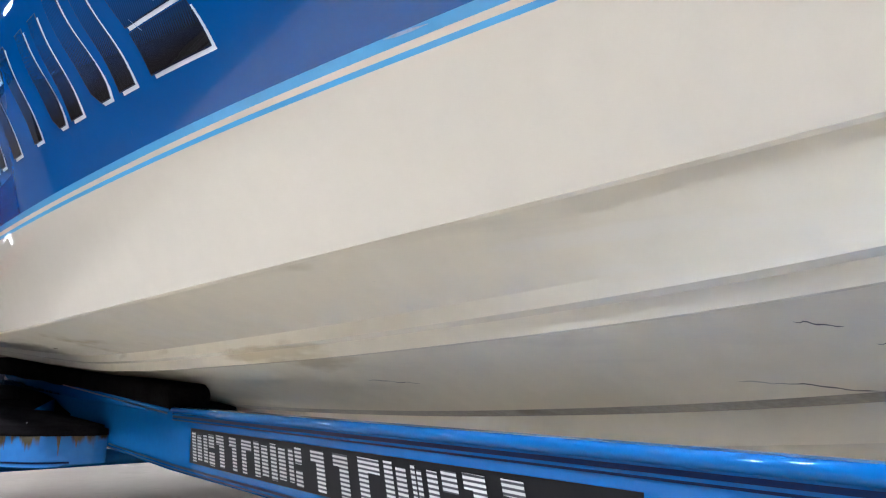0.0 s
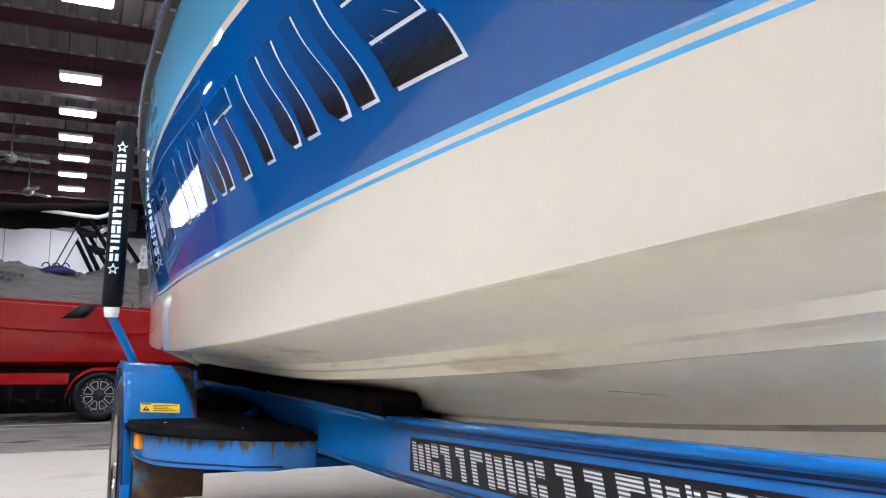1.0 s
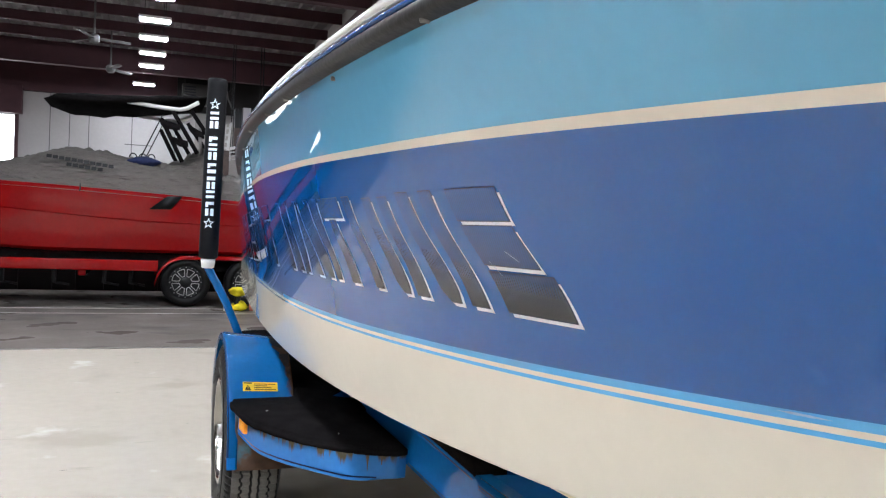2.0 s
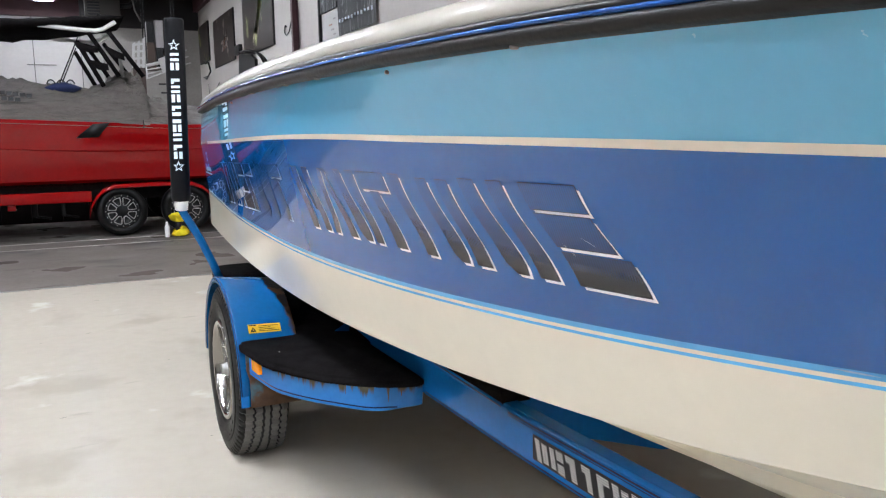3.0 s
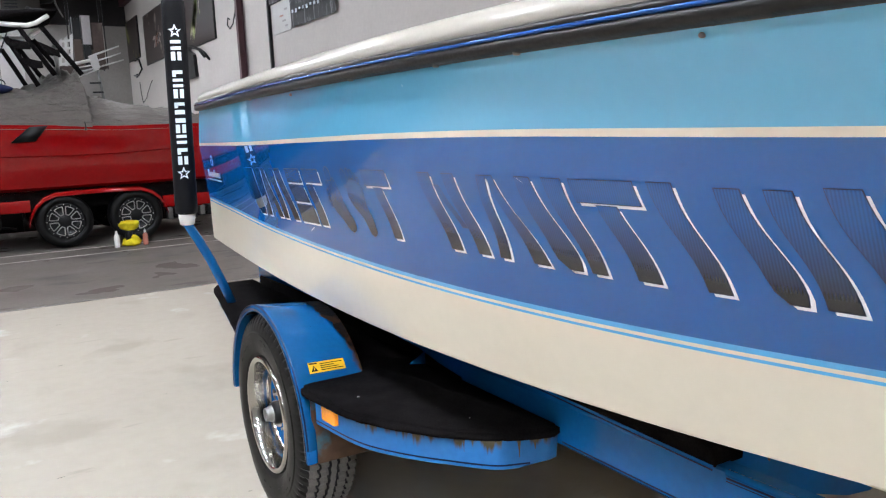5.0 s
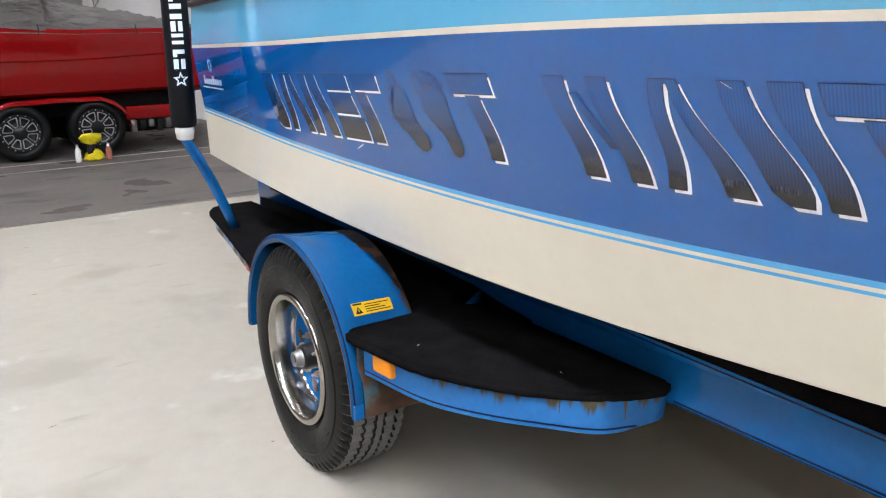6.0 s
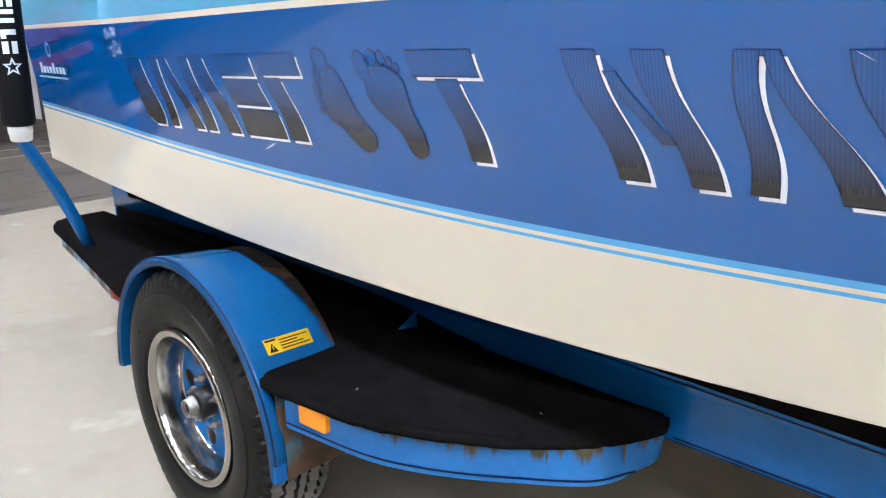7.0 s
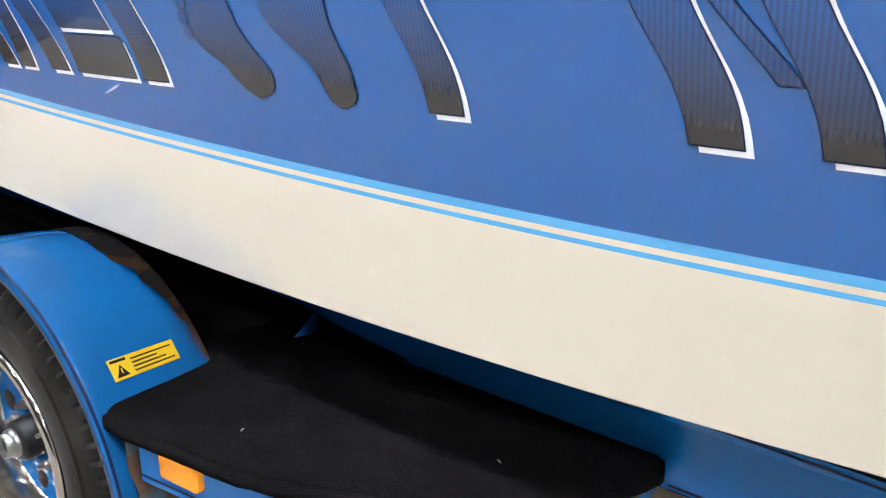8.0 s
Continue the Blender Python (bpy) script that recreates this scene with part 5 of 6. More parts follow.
    for y, drop, w in ((-0.90, 0.010, 0.006), (-0.985, 0.036, 0.0035), (-1.0, 0.022, 0.003), (-1.062, 0.050, 0.005), (-1.08, 0.030, 0.006)):
        # brown run below the carpet
        i = min(range(1, len(edge) - 1), key=lambda j: abs(edge[j][1] - y))
        a, b = Vector(edge[i - 1]), Vector(edge[i + 1])
        along = (b - a).normalized()
        out = Vector((along.y, -along.x))
        if out.x > 0:
            out = -out
        mid = Vector(edge[i]) + 0.0018 * out + Vector((0, pull(y) - y))
        bm = bmesh.new()
        sheet(bm, [[(mid.x + u * w * q * along.x, mid.y + u * w * q * along.y, 0.524 - drop * d) for u in (-1, 0.1, 1)] for d, q in ((0, 1.0), (0.25, 0.8), (0.6, 0.35), (1.0, 0.15))])
        part("rust_streak", flip(bm, k), RUNS, skirt)
    bm = bmesh.new()
    box(bm, -1.119, -1.076, -0.560, -0.475, 0.466, 0.515, 0.006)
    for v in bm.verts:
        v.co.x += 0.08 * max(0, -0.475 - v.co.y)
    part("amber_marker", flip(bm, k), AMBER, skirt, "amber side marker lens")
    bm = bmesh.new()
    solid(bm, [(-0.706, -0.415), (-0.81, -0.38), (-0.706, -0.38)], 0.544, 0.549)
    bm2 = bmesh.new()
    solid(bm2, [(-0.705, 0.53), (-0.705, 0.592), (-0.81, 0.532)], -0.405, -0.400, axis="y")
    merge(bm, bm2)
    part("gusset", flip(bm, k), FRAME, trailer, "blue gusset plate")
    bm = bmesh.new()
    rear = [(-0.69, 1.56), (-0.84, 1.56), (-0.905, 1.53), (-0.935, 1.47), (-0.985, 1.15), (-1.045, 0.8), (-1.105, 0.45), (-1.11, 0.40), (-0.69, 0.36)]
    solid(bm, rear, 0.532, 0.562)
    bmesh.ops.bevel(bm, geom=[e for e in bm.edges if all(v.co.z > 0.55 for v in e.verts)], offset=0.008, segments=3, affect="EDGES")
    part("step_pad", flip(bm, k), CARPET, trailer, "black carpeted rear step")
    bm = bmesh.new()
    solid(bm, [(x + 0.02 if x < -0.7 else x, y - 0.01) for x, y in rear], 0.470, 0.535)
    rskirt = sharp(part("step_skirt", flip(bm, k), PEEL, trailer, "blue step skirt with peeling paint"))
    bm = bmesh.new()
    box(bm, -1.066, -1.035, 0.545, 0.630, 0.482, 0.522, 0.006)
    part("red_marker", flip(bm, k), REDLENS, rskirt, "red side marker lens")
    bm = bmesh.new()
    box(bm, -0.895, -0.692, -0.30, 0.42, 0.535, 0.558, 0.006)
    part("inner_pad", flip(bm, k), CARPET, trailer, "black carpet between fender and rail")
    bm = bmesh.new()
    box(bm, -0.892, -0.884, -0.29, 0.36, 0.34, 0.552, 0.002)
    part("inner_panel", flip(bm, k), RUST, trailer, "rusty panel inside the wheel arch")
    bm = bmesh.new()
    tube(bm, [(-0.630, -0.42, 0.52), (-0.630, -0.95, 0.52), (-0.632, -1.42, 0.52), (-0.630, -2.0, 0.53), (-0.60, -3.0, 0.54)], 0.0055, 8)
    part("brake_line", flip(bm, k), DARK, trailer, "thin black brake line")
    # leaf spring and hanger under the rail
    for i in range(4):
        bm = bmesh.new()
        n = 0.32 - 0.07 * i
        sheet(bm, [[(x, n * t, 0.415 - 0.012 * i - 0.05 * (1 - t * t) + z) for x, z in ((-0.69, 0), (-0.64, 0), (-0.64, -0.008), (-0.69, -0.008))] for t in np.linspace(-1, 1, 9)], closed=True)
        part("leaf_spring", flip(bm, k), DARK, trailer)
# warning label on the starboard fender
lab = base("warning_label", -1.01, -0.30, 0.58, "yellow warning label with black marks on the blue fender", "label")
A0, A1 = radians(139.2), radians(144.6)


def on_fender(u, v, off):
    """A point on the fender's front slope; u across from the outer edge, v up."""
    x = -1.092 + 0.130 * u
    a = A1 + (A0 - A1) * v
    r = float(np.interp(x, (-1.138, -1.07, -1.0, -0.94), (0.412, 0.404, 0.398, 0.392))) + off
    return (x, r * math.cos(a), 0.335 + r * math.sin(a))


def label_patch(name, u0, u1, v0, v1, off, mat, parent):
    bm = bmesh.new()
    sheet(bm, [[on_fender(u, v, off) for v in np.linspace(v0, v1, 4)] for u in np.linspace(u0, u1, 6)])
    return part(name, bm, mat, parent)


label_patch("backing", 0, 1, 0, 1, 0.0018, YELLOW, lab)
label_patch("heading_bar", 0.03, 0.26, 0.80, 0.93, 0.0026, BLACK, lab)
for i in range(4):
    label_patch("writing_bar", 0.32, 0.94 - 0.12 * (i % 3), 0.16 + 0.19 * i, 0.235 + 0.19 * i, 0.0026, BLACK, lab)
bm = bmesh.new()
bm.faces.new([bm.verts.new(on_fender(u, v, 0.0026)) for u, v in ((0.05, 0.12), (0.24, 0.12), (0.145, 0.68))])
part("triangle", bm, BLACK, lab)
label_patch("exclamation_bar", 0.135, 0.155, 0.26, 0.50, 0.0032, YELLOW, lab)
# cross members, axle, tongue
for y0, y1 in ((-1.52, -1.42), (-3.3, -3.2), (1.30, 1.40)):
    bm = bmesh.new()
    if y0 == -1.52:
        # a shallow V under the keel
        rows = [[(x, y0, z), (x, y1, z), (x, y1, top), (x, y0, top)] for x, z, top in ((-0.63, 0.502, 0.585), (-0.29, 0.400, 0.545), (-0.05, 0.325, 0.42), (0.05, 0.312, 0.40), (0.29, 0.400, 0.545), (0.63, 0.502, 0.585))]
        vs = sheet(bm, rows, closed=True)
        bm.faces.new(vs[0]), bm.faces.new(vs[-1])
        bmesh.ops.recalc_face_normals(bm, faces=bm.faces[:])
    else:
        box(bm, -0.64, 0.64, y0, y1, 0.49, 0.57, 0.006)
    member = sharp(part("cross_member", bm, FRAME, trailer))
    if y0 == -1.52:
        for x, drop, w in ((-0.375, 0.050, 0.006), (-0.250, 0.062, 0.005)):
            bm = bmesh.new()
            top = 0.555
            solid(bm, [(x - w, top), (x + w * 1.4, top), (x + w, top - drop * 0.5), (x + w * 0.5, top - drop), (x - w * 0.5, top - drop * 0.9), (x - w * 0.8, top - drop * 0.4)], y0 - 0.002, y0 - 0.0005, axis="y")
            part("rust_drip", bm, APRON, member, "brown rust drip")
bm = bmesh.new()
tube(bm, [(-1.05, 0, AXLE_Z), (1.05, 0, AXLE_Z)], 0.032, 16)
part("axle", bm, FRAME, trailer)
bm = bmesh.new()
box(bm, -0.05, 0.05, -6.2, -4.9, 0.53, 0.63, 0.006)
part("tongue", bm, FRAME, trailer)
bm = bmesh.new()
tube(bm, [(0, -5.9, 0.62), (0, -5.9, 0.12)], 0.03, 12)
lathe(bm, [(-0.03, 0.0), (-0.03, 0.09), (0.03, 0.09), (0.03, 0.0)], (0, -5.9, 0.09), seg=24)
part("jack_wheel", bm, DARK, trailer)

# ---- guide post ----
post = base("guide_post", -0.96, 1.02, 0.56, "trailer guide post in a black padded sleeve with white marks", "guide post")
TOP, LOW = Vector((-1.140, 0.89, 1.93)), Vector((-1.157, 0.925, 0.965))


def on_post(z):
    return LOW + (TOP - LOW) * ((z - LOW.z) / (TOP.z - LOW.z))


bm = bmesh.new()
tube(bm, [(-0.962, 1.03, 0.558), (-1.000, 1.01, 0.655), (-1.055, 0.98, 0.780), (-1.110, 0.95, 0.885), (-1.140, 0.935, 0.935), (-1.155, 0.927, 0.965), (-1.156, 0.925, 1.0)], 0.021, 14)
part("pole", bm, FRAME, post, "bent blue steel tube")
bm = bmesh.new()
tube(bm, [on_post(z) for z in (0.962, 0.966, 0.985, 0.990, 1.018)], [0.026, 0.032, 0.034, 0.036, 0.036], 24)
part("collar", bm, PLASTIC, post, "white plastic collar")
bm = bmesh.new()
tube(bm, [on_post(z) for z in (1.012, 1.018, 1.03, 1.3, 1.6, 1.90, 1.922, 1.93)], [0.040, 0.046, 0.0485, 0.048, 0.0485, 0.0485, 0.0475, 0.042], 28)
sleeve = part("sleeve", bm, FOAM, post, "black vinyl padded sleeve")


def sleeve_patch(z0, z1, a0, a1, name="mark_bar"):
    bm = bmesh.new()
    rows = []
    for z in np.linspace(z0, z1, 3):
        c = on_post(z)
        rows.append([(c.x + 0.0492 * math.cos(a), c.y + 0.0492 * math.sin(a), z) for a in np.linspace(a0, a1, 5)])
    sheet(bm, rows)
    part(name, bm, EDGE, sleeve)


MID = radians(257)          # the marks face forward along the boat
z = 1.757
for size, shape in ((0.048, 0), (0.044, 1), (0.022, None), (0.046, 2), (0.044, 0), (0.046, 1), (0.042, 2), (0.062, 0), (0.044, 1), (0.046, 0), (0.046, 2), (0.044, 1)):
    if shape is not None:
        n = size - 0.008
        lo, hi = MID - 0.44, MID + 0.44
        for q0, q1, r0, r1 in (((0, 1, 0, 0.34), (0, 1, 0.66, 1)), ((0, 0.42, 0, 1), (0.62, 1, 0, 1)), ((0, 1, 0.30, 0.70), (0, 0.35, 0.70, 1)))[shape]:
            sleeve_patch(z - n * r1, z - n * r0, lo + (hi - lo) * q0, lo + (hi - lo) * q1)
    z -= size
for zc in (1.794, 1.192):
    bm = bmesh.new()
    ring_o, ring_i = [], []
    for i in range(10):
        a = math.pi / 2 + math.pi * i / 5
        for ring, q in ((ring_o, 1.0), (ring_i, 0.55)):
            r = (0.030 if i % 2 == 0 else 0.0130) * q
            zz = zc + r * math.sin(a)
            c = on_post(zz)
            t = MID + r * math.cos(a) / 0.0492
            ring.append((c.x + 0.0492 * math.cos(t), c.y + 0.0492 * math.sin(t), zz))
    sheet(bm, [ring_o + ring_o[:1], ring_i + ring_i[:1]])
    part("star", bm, EDGE, sleeve, "white outlined star")

# ---- the red boat across the back ----
redboat = base("wake_boat", -1.6, 9.9, 0.66, "glossy red wake boat under a grey canvas cover", "boat")
RX = np.linspace(-5.6, 1.35, 57)


def red_half(x):
    return 1.24 * (1 - max(0.0, (-2.6 - x) / 3.05) ** 2.2)


def red_sheer(x):
    return 1.53 + 0.045 * max(0.0, -0.2 - x) ** 1.0 - 0.012 * max(0.0, -2.5 - x)


bm = bmesh.new()
for sgn in (-1, 1):
    rows = []
    for x in RX:
        h, s = red_half(x), red_sheer(x)
        rise = 0.10 * max(0.0, (-2.6 - x) / 3) ** 2 * 3
        rows.append([(x, 9.9 + sgn * p * h, z) for p, z in ((0.985, s + 0.012), (1.010, s - 0.02), (1.012, s - 0.14), (1.004, s - 0.20), (1.004, s - 0.33 + 0.05 * math.sin(0.9 * x)), (0.992, s - 0.345 + 0.05 * math.sin(0.9 * x)), (0.978, 0.96 + rise), (0.955, 0.80 + rise), (0.93, 0.785 + rise), (0.80, 0.73 + rise), (0.0, 0.64 + rise * 1.5))])
    sheet(bm, rows, [0] * 10)
ends = [(1.35, 9.9 + p * 1.24, z) for p, z in ((-1, 1.53), (-1.0, 1.2), (-0.955, 0.80), (0, 0.64), (0.955, 0.80), (1.0, 1.2), (1, 1.53))]
bm.faces.new([bm.verts.new(p) for p in ends])
sharp(part("hull", bm, RED, redboat, "glossy metallic red hull with feature lines"), 20)
bm = bmesh.new()
solid(bm, [(-1.50, 1.375), (-1.27, 1.565), (-1.06, 1.575), (-1.215, 1.385)], 8.628, 8.66, axis="y")
part("vent", bm, DARK, redboat, "black slanted air vent")
CX = (-5.6, -4.6, -3.5, -2.9, -2.6, -2.2, -1.9, -1.55, -1.24, -1.0, -0.82, -0.63, -0.53, -0.49, -0.1, 0.7, 1.35)
CZ = (1.66, 1.78, 1.96, 2.16, 2.24, 2.20, 2.15, 2.14, 2.07, 2.17, 2.27, 2.29, 2.28, 1.97, 1.87, 1.72, 1.62)
bm = bmesh.new()
rows = []
for x in sorted(list(np.linspace(-5.6, 1.35, 210)) + [-0.535, -0.525, -0.505, -0.495]):
    h, s = red_half(x) * 1.014, red_sheer(x)
    top = float(np.interp(x, CX, CZ))
    row = []
    for j in range(49):
        p = math.sin(math.pi / 2 * (-1 + 2 * j / 48))
        a = abs(p)
        dome = 1 - a ** 2.6
        tent = math.exp(-((x + 0.75) / 0.35) ** 2)
        fold = 0.028 * noise.noise(Vector((x * 2.2, p * 5, 1.0))) + 0.016 * noise.noise(Vector((x * 9 + 6 * p, p * 7, 3.0)))
        fold += 0.060 * tent * math.sin(30 * (x + 0.8 * dome) + 3 * noise.noise(Vector((x * 3, p * 3, 8))))
        fold += 0.14 * max(0.0, 0.22 - abs(noise.noise(Vector((x * 1.2 + 2.2 * p, p * 3.5 + 0.6 * x, 5.0))))) + 0.12 * max(0.0, 0.18 - abs(noise.noise(Vector((x * 4.1 - 3 * p, p * 6, 11.0)))))
        z = s - 0.045 + (top - s + 0.045) * dome + fold * (0.25 + dome) * (1 - a ** 8)
        ripple = 0.022 * math.sin(60 * z + 5 * noise.noise(Vector((x * 1.3, z * 2, 2)))) * a ** 4 + 0.030 * noise.noise(Vector((x * 3, z * 7, p)))
        seam = 0.02 * math.exp(-((x + 0.60) / 0.012) ** 2) * a ** 2
        row.append((x, 9.9 + p * h + math.copysign(ripple * (1 - a ** 12) + seam, p), z))
    rows.append(row)
sheet(bm, rows)
cover = part("cover", bm, COVER, redboat, "wrinkled grey canvas cover")
# dark maker's mark on the cover, as plain bars
for i in range(17):
    bm = bmesh.new()
    top = i < 11
    x = -2.86 + 0.080 * i if top else -2.60 + 0.080 * (i - 11)
    z = 2.03 - 0.010 * i if top else 1.955 - 0.010 * (i - 8)
    box(bm, x, x + 0.066, 8.80, 8.81, z, z + 0.05)
    for v in bm.verts:
        v.co.y += (v.co.z - 1.7) * 0.5 - 0.03
    part("mark_bar", bm, DARK, cover, smooth=False)
for x in (-4.0, -2.4, -0.62, 0.5):
    bm = bmesh.new()
    tube(bm, [(x, 8.66, red_sheer(x) + 0.06), (x + 0.005, 8.640, red_sheer(x) - 0.01), (x, 8.645, red_sheer(x) - 0.05)], 0.009, 6)
    part("strap", bm, DARK, cover, "black tie-down strap")
# tower: slanting legs, cross braces, white tube, black folded top
for y in (9.15, 10.65):
    for a, b in (((-1.38, 2.72), (-1.07, 2.10)), ((-1.22, 2.84), (-0.86, 2.24)), ((-0.96, 2.86), (-0.53, 2.24))):
        bm = bmesh.new()
        tube(bm, [(a[0], y, a[1]), (b[0], y, b[1])], 0.032, 8)
        part("tower_leg", bm, CARPET, redboat, "black tower leg")
    for (xa, za), (xb, zb) in (((-1.42, 2.67), (-1.12, 2.60)), ((-1.23, 2.42), (-1.00, 2.36)), ((-1.02, 2.62), (-0.78, 2.50))) if y < 10 else ():
        bm = bmesh.new()
        solid(bm, [(xa, za + 0.045), (xb, zb + 0.05), (xb + 0.01, zb - 0.03), (0.5 * (xa + xb), 0.5 * (za + zb) - 0.06), (xa + 0.04, za - 0.045)], y - 0.05, y + 0.05, axis="y")
        part("tower_plate", bm, CARPET, redboat, smooth=False)
    if y < 10:
        bm = bmesh.new()
        tube(bm, [(-0.84, y, 2.62), (-0.81, y, 2.23)], 0.024, 8)
        part("rod_tube", bm, STEEL, redboat, "steel tube standing on the cover")
    bm = bmesh.new()
    tube(bm, [(-2.20, y, 2.935), (-1.95, y, 2.935), (-1.6, y, 2.90), (-1.3, y, 2.875), (-1.12, y, 2.87), (-1.02, y, 2.90), (-0.86, y, 3.0)], 0.030, 12)
    part("tower_tube", bm, PLASTIC, redboat, "white tower tube")
    bm = bmesh.new()
    tube(bm, [(-1.36, y, 2.78), (-1.42, y, 2.64), (-1.64, y, 2.14)], 0.010, 6)
    part("stay", bm, DARK, redboat, "thin black stay")
bm = bmesh.new()
PX = (-2.98, -2.85, -2.5, -1.9, -1.3, -0.9, -0.74)
low, high, half = (ease(PX, v) for v in ((2.90, 2.84, 2.80, 2.83, 2.92, 3.00, 3.05), (2.92, 2.97, 3.02, 3.05, 3.09, 3.11, 3.09), (0.42, 0.66, 0.80, 0.82, 0.82, 0.80, 0.78)))
rows = []
for x in np.linspace(-2.98, -0.74, 34):
    z0, z1, w = low(x), high(x), half(x)
    row = []
    for t in np.linspace(0, 2 * math.pi, 25)[:-1]:
        u, v = math.cos(t), math.sin(t)
        sag = 0.018 * noise.noise(Vector((x * 5, u * 3, v))) + (0.02 * abs(math.sin(7 * x)) if v < -0.3 else 0.0)
        row.append((x, 9.9 + w * math.copysign(abs(u) ** 0.6, u), 0.5 * (z0 + z1) + 0.5 * (z1 - z0) * math.copysign(abs(v) ** 0.8, v) + sag))
    rows.append(row)
vs = sheet(bm, rows, closed=True)
bm.faces.new(vs[0]), bm.faces.new(vs[-1])
part("canopy", bm, CARPET, redboat, "folded black canvas top")
bm = bmesh.new()
lathe(bm, [(3.10, 0.03), (3.16, 0.03), (3.18, 0.0)], (-1.05, 9.6, 0), axis="z", seg=12)
part("mast_light", bm, DARK, redboat)

redtrailer = base("red_trailer", -1.6, 9.9, 0, "red painted tandem boat trailer with black wheels", "boat trailer")
for y in (8.72, 11.08):
    bm = bmesh.new()
    box(bm, -5.2, -1.36, y - 0.05, y + 0.05, 0.50, 0.65, 0.012)
    part("frame_rail", bm, RED, redtrailer)
    bm = bmesh.new()
    box(bm, 0.26, 1.15, y - 0.05, y + 0.05, 0.42, 0.58, 0.012)
    part("frame_rail", bm, RED, redtrailer)
    bm = bmesh.new()
    path = [(-1.40, 0.34), (-1.37, 0.46), (-1.30, 0.58), (-1.20, 0.67), (-1.06, 0.725), (-0.54, 0.735), (-0.02, 0.725), (0.12, 0.67), (0.22, 0.58), (0.29, 0.46), (0.31, 0.36)]
    s = -1 if y < 9 else 1
    sheet(bm, [[(x, y + s * d, z + e) for d, e in ((0.09, -0.05), (0.095, -0.008), (0.085, 0.0), (-0.13, 0.0))] for x, z in path])
    part("fender", bm, RED, redtrailer, "long red double fender")
    for x in (-0.98, -0.10):
        yo = y + s * 0.02
        bm = bmesh.new()
        lathe(bm, [(yo, 0.0), (yo, 0.06), (yo - s * 0.03, 0.10), (yo - s * 0.035, 0.18), (yo + s * 0.012, 0.205), (yo + s * 0.015, 0.225), (yo, 0.232)], (x, 0, 0.35), axis="y", seg=40)
        wh = part("wheel", bm, DARK, redtrailer, "black alloy wheel with bright spokes")
        bm = bmesh.new()
        lathe(bm, [(yo - s * 0.01, 0.222), (yo + s * 0.018, 0.240), (yo + s * 0.030, 0.275), (yo + s * 0.022, 0.318), (yo - s * 0.01, 0.345), (yo - s * 0.19, 0.345), (yo - s * 0.22, 0.31), (yo - s * 0.21, 0.22)], (x, 0, 0.35), axis="y", seg=48)
        part("tyre", bm, BLACKTYRE, wh, "black road tyre")
        for i in range(8):
            a = 2 * math.pi * (i + 0.5) / 8
            for w in (-0.27, 0.27):
                bm = bmesh.new()
                tube(bm, [(x + r * math.cos(a + w * q), yo + s * (0.014 if r < 0.1 else 0.022), 0.35 + r * math.sin(a + w * q)) for r, q in ((0.085, 0.75), (0.13, 1.0), (0.188, 1.06))], 0.0062, 6)
                part("spoke", bm, MACHINED, wh)
            for r, q in ((0.085, 0.20), (0.188, 0.286)):
                bm = bmesh.new()
                tube(bm, [(x + r * math.cos(t), yo + s * (0.014 if r < 0.1 else 0.022), 0.35 + r * math.sin(t)) for t in np.linspace(a - q, a + q, 5)], 0.0062, 6)
                part("rim_arc", bm, MACHINED, wh)
        for i in range(16):
            a = 2 * math.pi * i / 16
            bm = bmesh.new()
            bmesh.ops.create_icosphere(bm, subdivisions=1, radius=0.009)
            shifted(bm, x + 0.215 * math.cos(a), yo + s * 0.016, 0.35 + 0.215 * math.sin(a))
            part("rim_rivet", bm, MACHINED, wh)
for x0, x1, z0, z1 in ((-5.0, -4.9, 0.45, 0.6), (-2.4, -2.3, 0.42, 0.56), (0.7, 0.8, 0.40, 0.52)):
    bm = bmesh.new()
    box(bm, x0, x1, 8.72, 11.08, z0, z1, 0.01)
    part("cross_member", bm, RED, redtrailer)
for y in (9.0, 10.8):
    bm = bmesh.new()
    box(bm, -4.6, 1.1, y - 0.06, y + 0.06, 0.50, 0.84, 0.01)
    part("bunk", bm, CARPET, redtrailer)
for x in (-0.98, -0.10):
    bm = bmesh.new()
    tube(bm, [(x, 8.8, 0.35), (x, 11.0, 0.35)], 0.04, 10)
    part("axle", bm, DARK, redtrailer)
for i in range(7):
    bm = bmesh.new()
    x = 0.32 + 0.11 * i
    box(bm, x, x + 0.07, 8.74, 8.86, 0.24 + 0.03 * (i % 3), 0.40, 0.008)
    part("hardware_block", bm, DARK if i % 2 else STEEL, redtrailer)
# closed row of black bins, added to keep the gap under the hull dark
random.seed(9)
x = -6.4
while x < 1.6:
    w, h = random.uniform(0.28, 0.60), random.uniform(0.50, 0.66)
    e = base("backing_bin", x + w / 2, 11.75, -0.006, "black bin added behind the red boat to darken the gap below it", "storage bin", "bins behind the red boat")
    bm = bmesh.new()
    box(bm, x, x + w, 11.5, 12.0, -0.006, h - 0.04, 0.004)
    part("tub", bm, DARK, e)
    bm = bmesh.new()
    box(bm, x, x + w, 11.488, 12.012, h - 0.04, h, 0.004)
    part("lid", bm, DARK, e)
    x += w + 0.002
for x in (-4.3, -3.4, -2.75, -2.1, -1.75):
    bm = bmesh.new()
    box(bm, x, x + 0.05, 8.95, 9.05, 0.30, 0.50, 0.006)
    tube(bm, [(x + 0.02, 9.0, 0.31), (x + 0.22, 9.02, 0.27)], 0.016, 8)
    part("roller_bracket", bm, DARK, redtrailer)
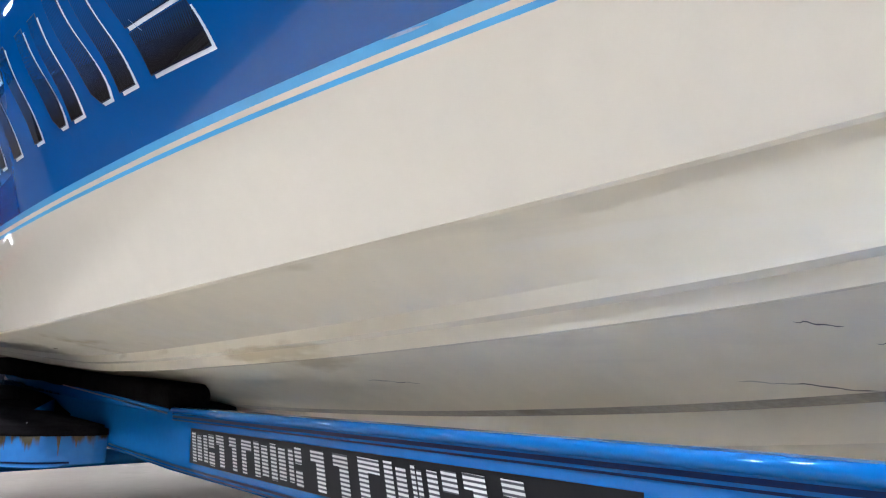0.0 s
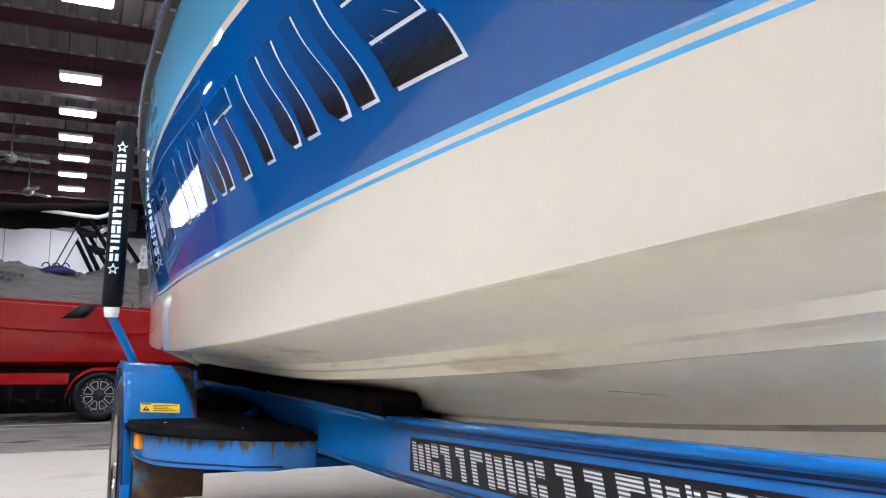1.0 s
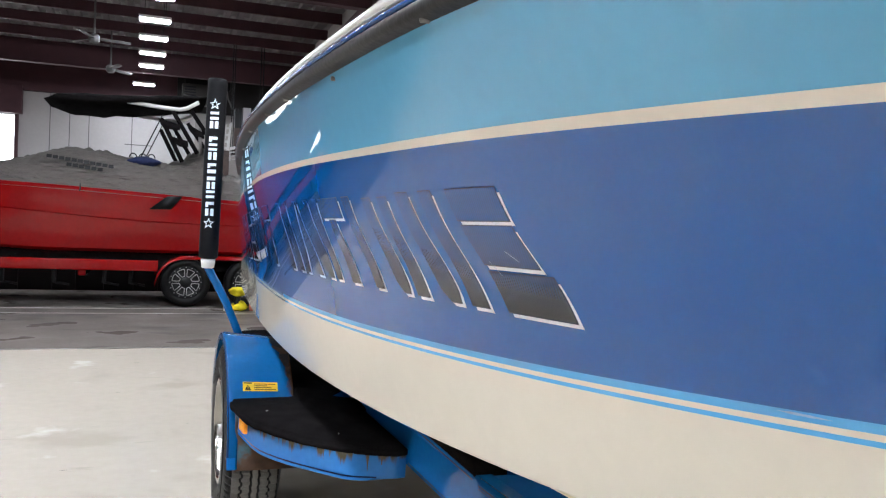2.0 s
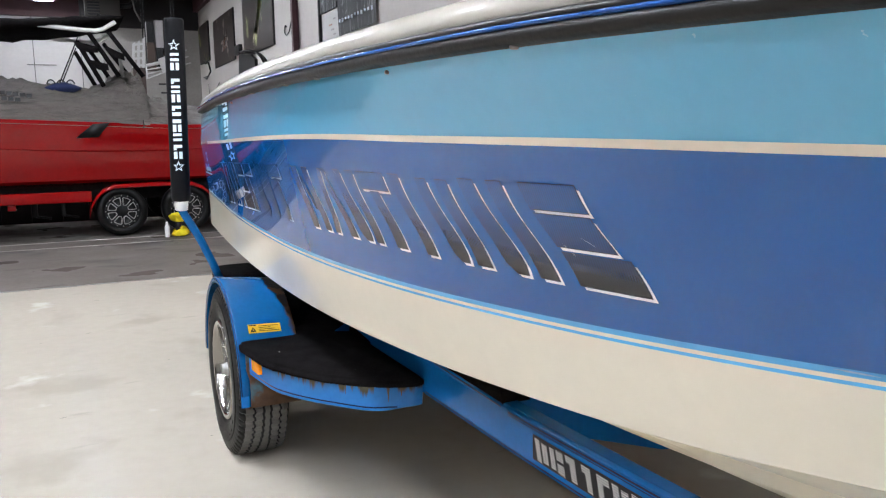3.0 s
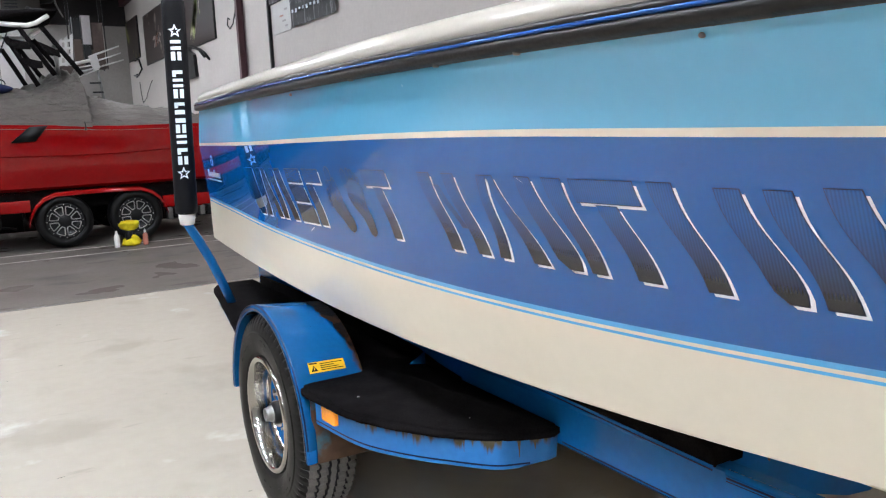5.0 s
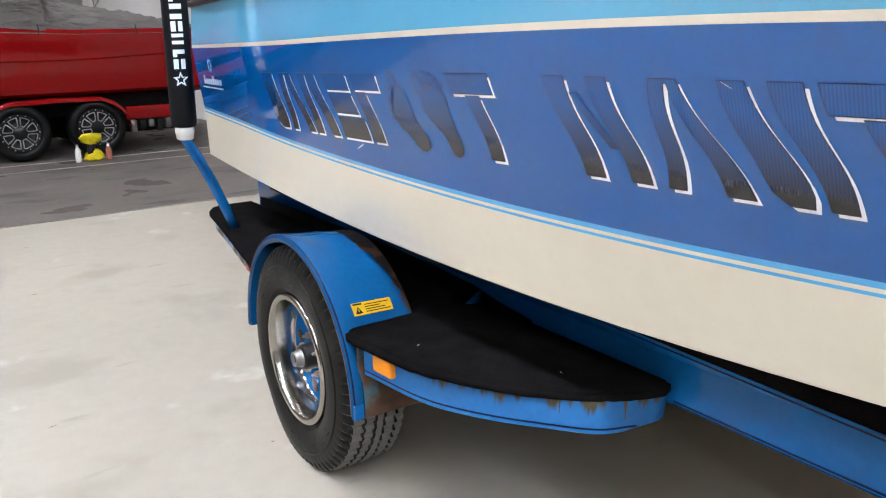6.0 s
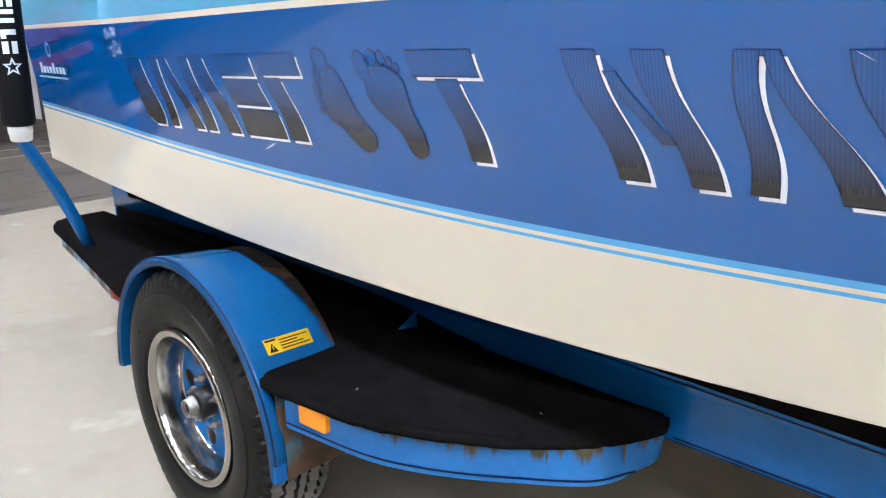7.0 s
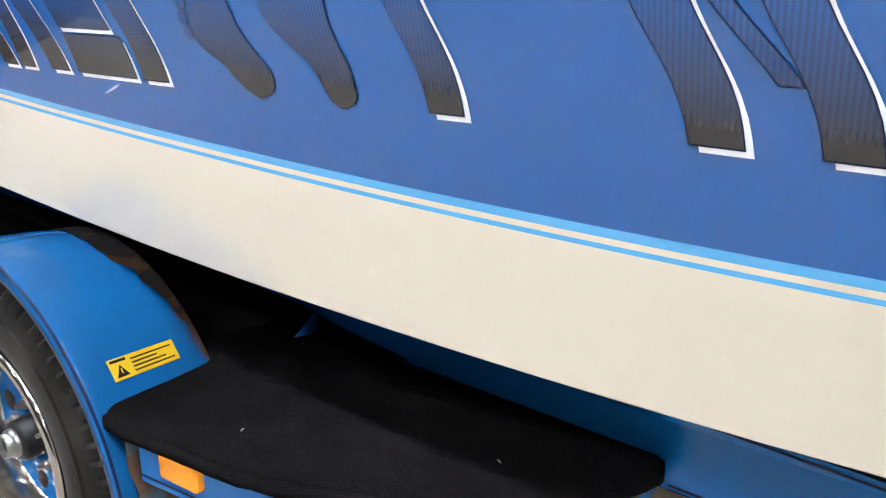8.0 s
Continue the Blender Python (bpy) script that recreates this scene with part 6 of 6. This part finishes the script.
# cloth and bottles by the red wheel
cloth = base("yellow_cloth", -0.30, 8.2, 0.0, "crumpled bright yellow cleaning cloths over black tools on the floor", "cloth")
def crumple(cx, cy, z0, z1, w0, w1, wave, seed):
    """A crumpled closed heap of cloth between two heights."""
    bm = bmesh.new()
    rows = []
    for i in range(12):
        u = i / 11
        w = (w0 + (w1 - w0) * u) * math.sqrt(max(0.02, 1 - (2 * u - 1) ** 4))
        rows.append([(cx + (w + wave * noise.noise(Vector((2 * math.cos(t), 2 * math.sin(t) + 3 * u, seed)))) * math.cos(t), cy + 0.75 * (w + wave * noise.noise(Vector((2 * math.cos(t) + 4 * u, 2 * math.sin(t), seed + 3)))) * math.sin(t), z0 + (z1 - z0) * u + 0.4 * wave * noise.noise(Vector((3 * math.cos(t), 3 * math.sin(t), seed + 7))) * math.sin(math.pi * u)) for t in np.linspace(0, 2 * math.pi, 29)[:-1]])
    vs = sheet(bm, rows, closed=True)
    bm.faces.new(vs[0]), bm.faces.new(vs[-1])
    return bm


part("heap", crumple(-0.27, 8.2, -0.006, 0.14, 0.13, 0.05, 0.06, 1.0), CLOTH, cloth)
part("drape", crumple(-0.28, 8.2, 0.19, 0.33, 0.07, 0.15, 0.07, 5.0), CLOTH, cloth)
bm = bmesh.new()
tube(bm, [(-0.29, 8.2, 0.0), (-0.30, 8.2, 0.14), (-0.27, 8.2, 0.26)], [0.05, 0.045, 0.04], 12)
part("tool_body", bm, DARK, cloth, "black tool under the cloth")
for x, mat, lab_, h in ((-0.45, PLASTIC, "white plastic spray bottle on the floor", 0.21), (-0.10, AMBER, "clear bottle with reddish fluid on the floor", 0.19)):
    e = base("spray_bottle", x, 8.2, 0.0, lab_, "bottle", "bottles by the wheel")
    bm = bmesh.new()
    lathe(bm, [(-0.004, 0.0), (-0.004, 0.030), (0.01, 0.034), (h * 0.65, 0.034), (h * 0.78, 0.020), (h * 0.82, 0.014)], (x, 8.2, 0), axis="z", seg=20)
    part("body", bm, mat if mat is PLASTIC else material("reddish fluid bottle", (0.45, 0.16, 0.12), 0.15, vary=0.1), e)
    bm = bmesh.new()
    lathe(bm, [(h * 0.80, 0.016), (h * 0.96, 0.016), (h, 0.010), (h, 0.0)], (x, 8.2, 0), axis="z", seg=16)
    part("cap", bm, PLASTIC, e)
# dark blue bundle with black straps lying on the cover
bundle = base("blue_bundle", -1.6, 9.3, 2.02, "crumpled dark blue cloth bundle lying on the grey cover", "cloth")
bm = bmesh.new()
rows = []
for i in range(15):
    u = -1 + 2 * i / 14
    rows.append([(-1.60 + 0.24 * u, 9.3 + 0.16 * math.cos(t) * (1.05 - u * u) + 0.02 * noise.noise(Vector((u * 4, t, 0))), 2.08 + (0.07 * math.sin(t) + 0.03 * noise.noise(Vector((u * 6, t * 2, 4)))) * (1.1 - u * u)) for t in np.linspace(0, 2 * math.pi, 17)[:-1]])
vs = sheet(bm, rows, closed=True)
bm.faces.new(vs[0]), bm.faces.new(vs[-1])
part("fabric", bm, material("dark blue fabric", (0.012, 0.022, 0.085), 0.8, vary=0.3, scale=8, bump=0.5, bump_scale=30), bundle)
for x in (-1.75, -1.62, -1.50):
    bm = bmesh.new()
    tube(bm, [(x + 0.05 * math.cos(t), 9.24, 2.13 + 0.06 * math.sin(t)) for t in np.linspace(0, math.pi, 9)], 0.010, 6)
    part("strap", bm, DARK, bundle)
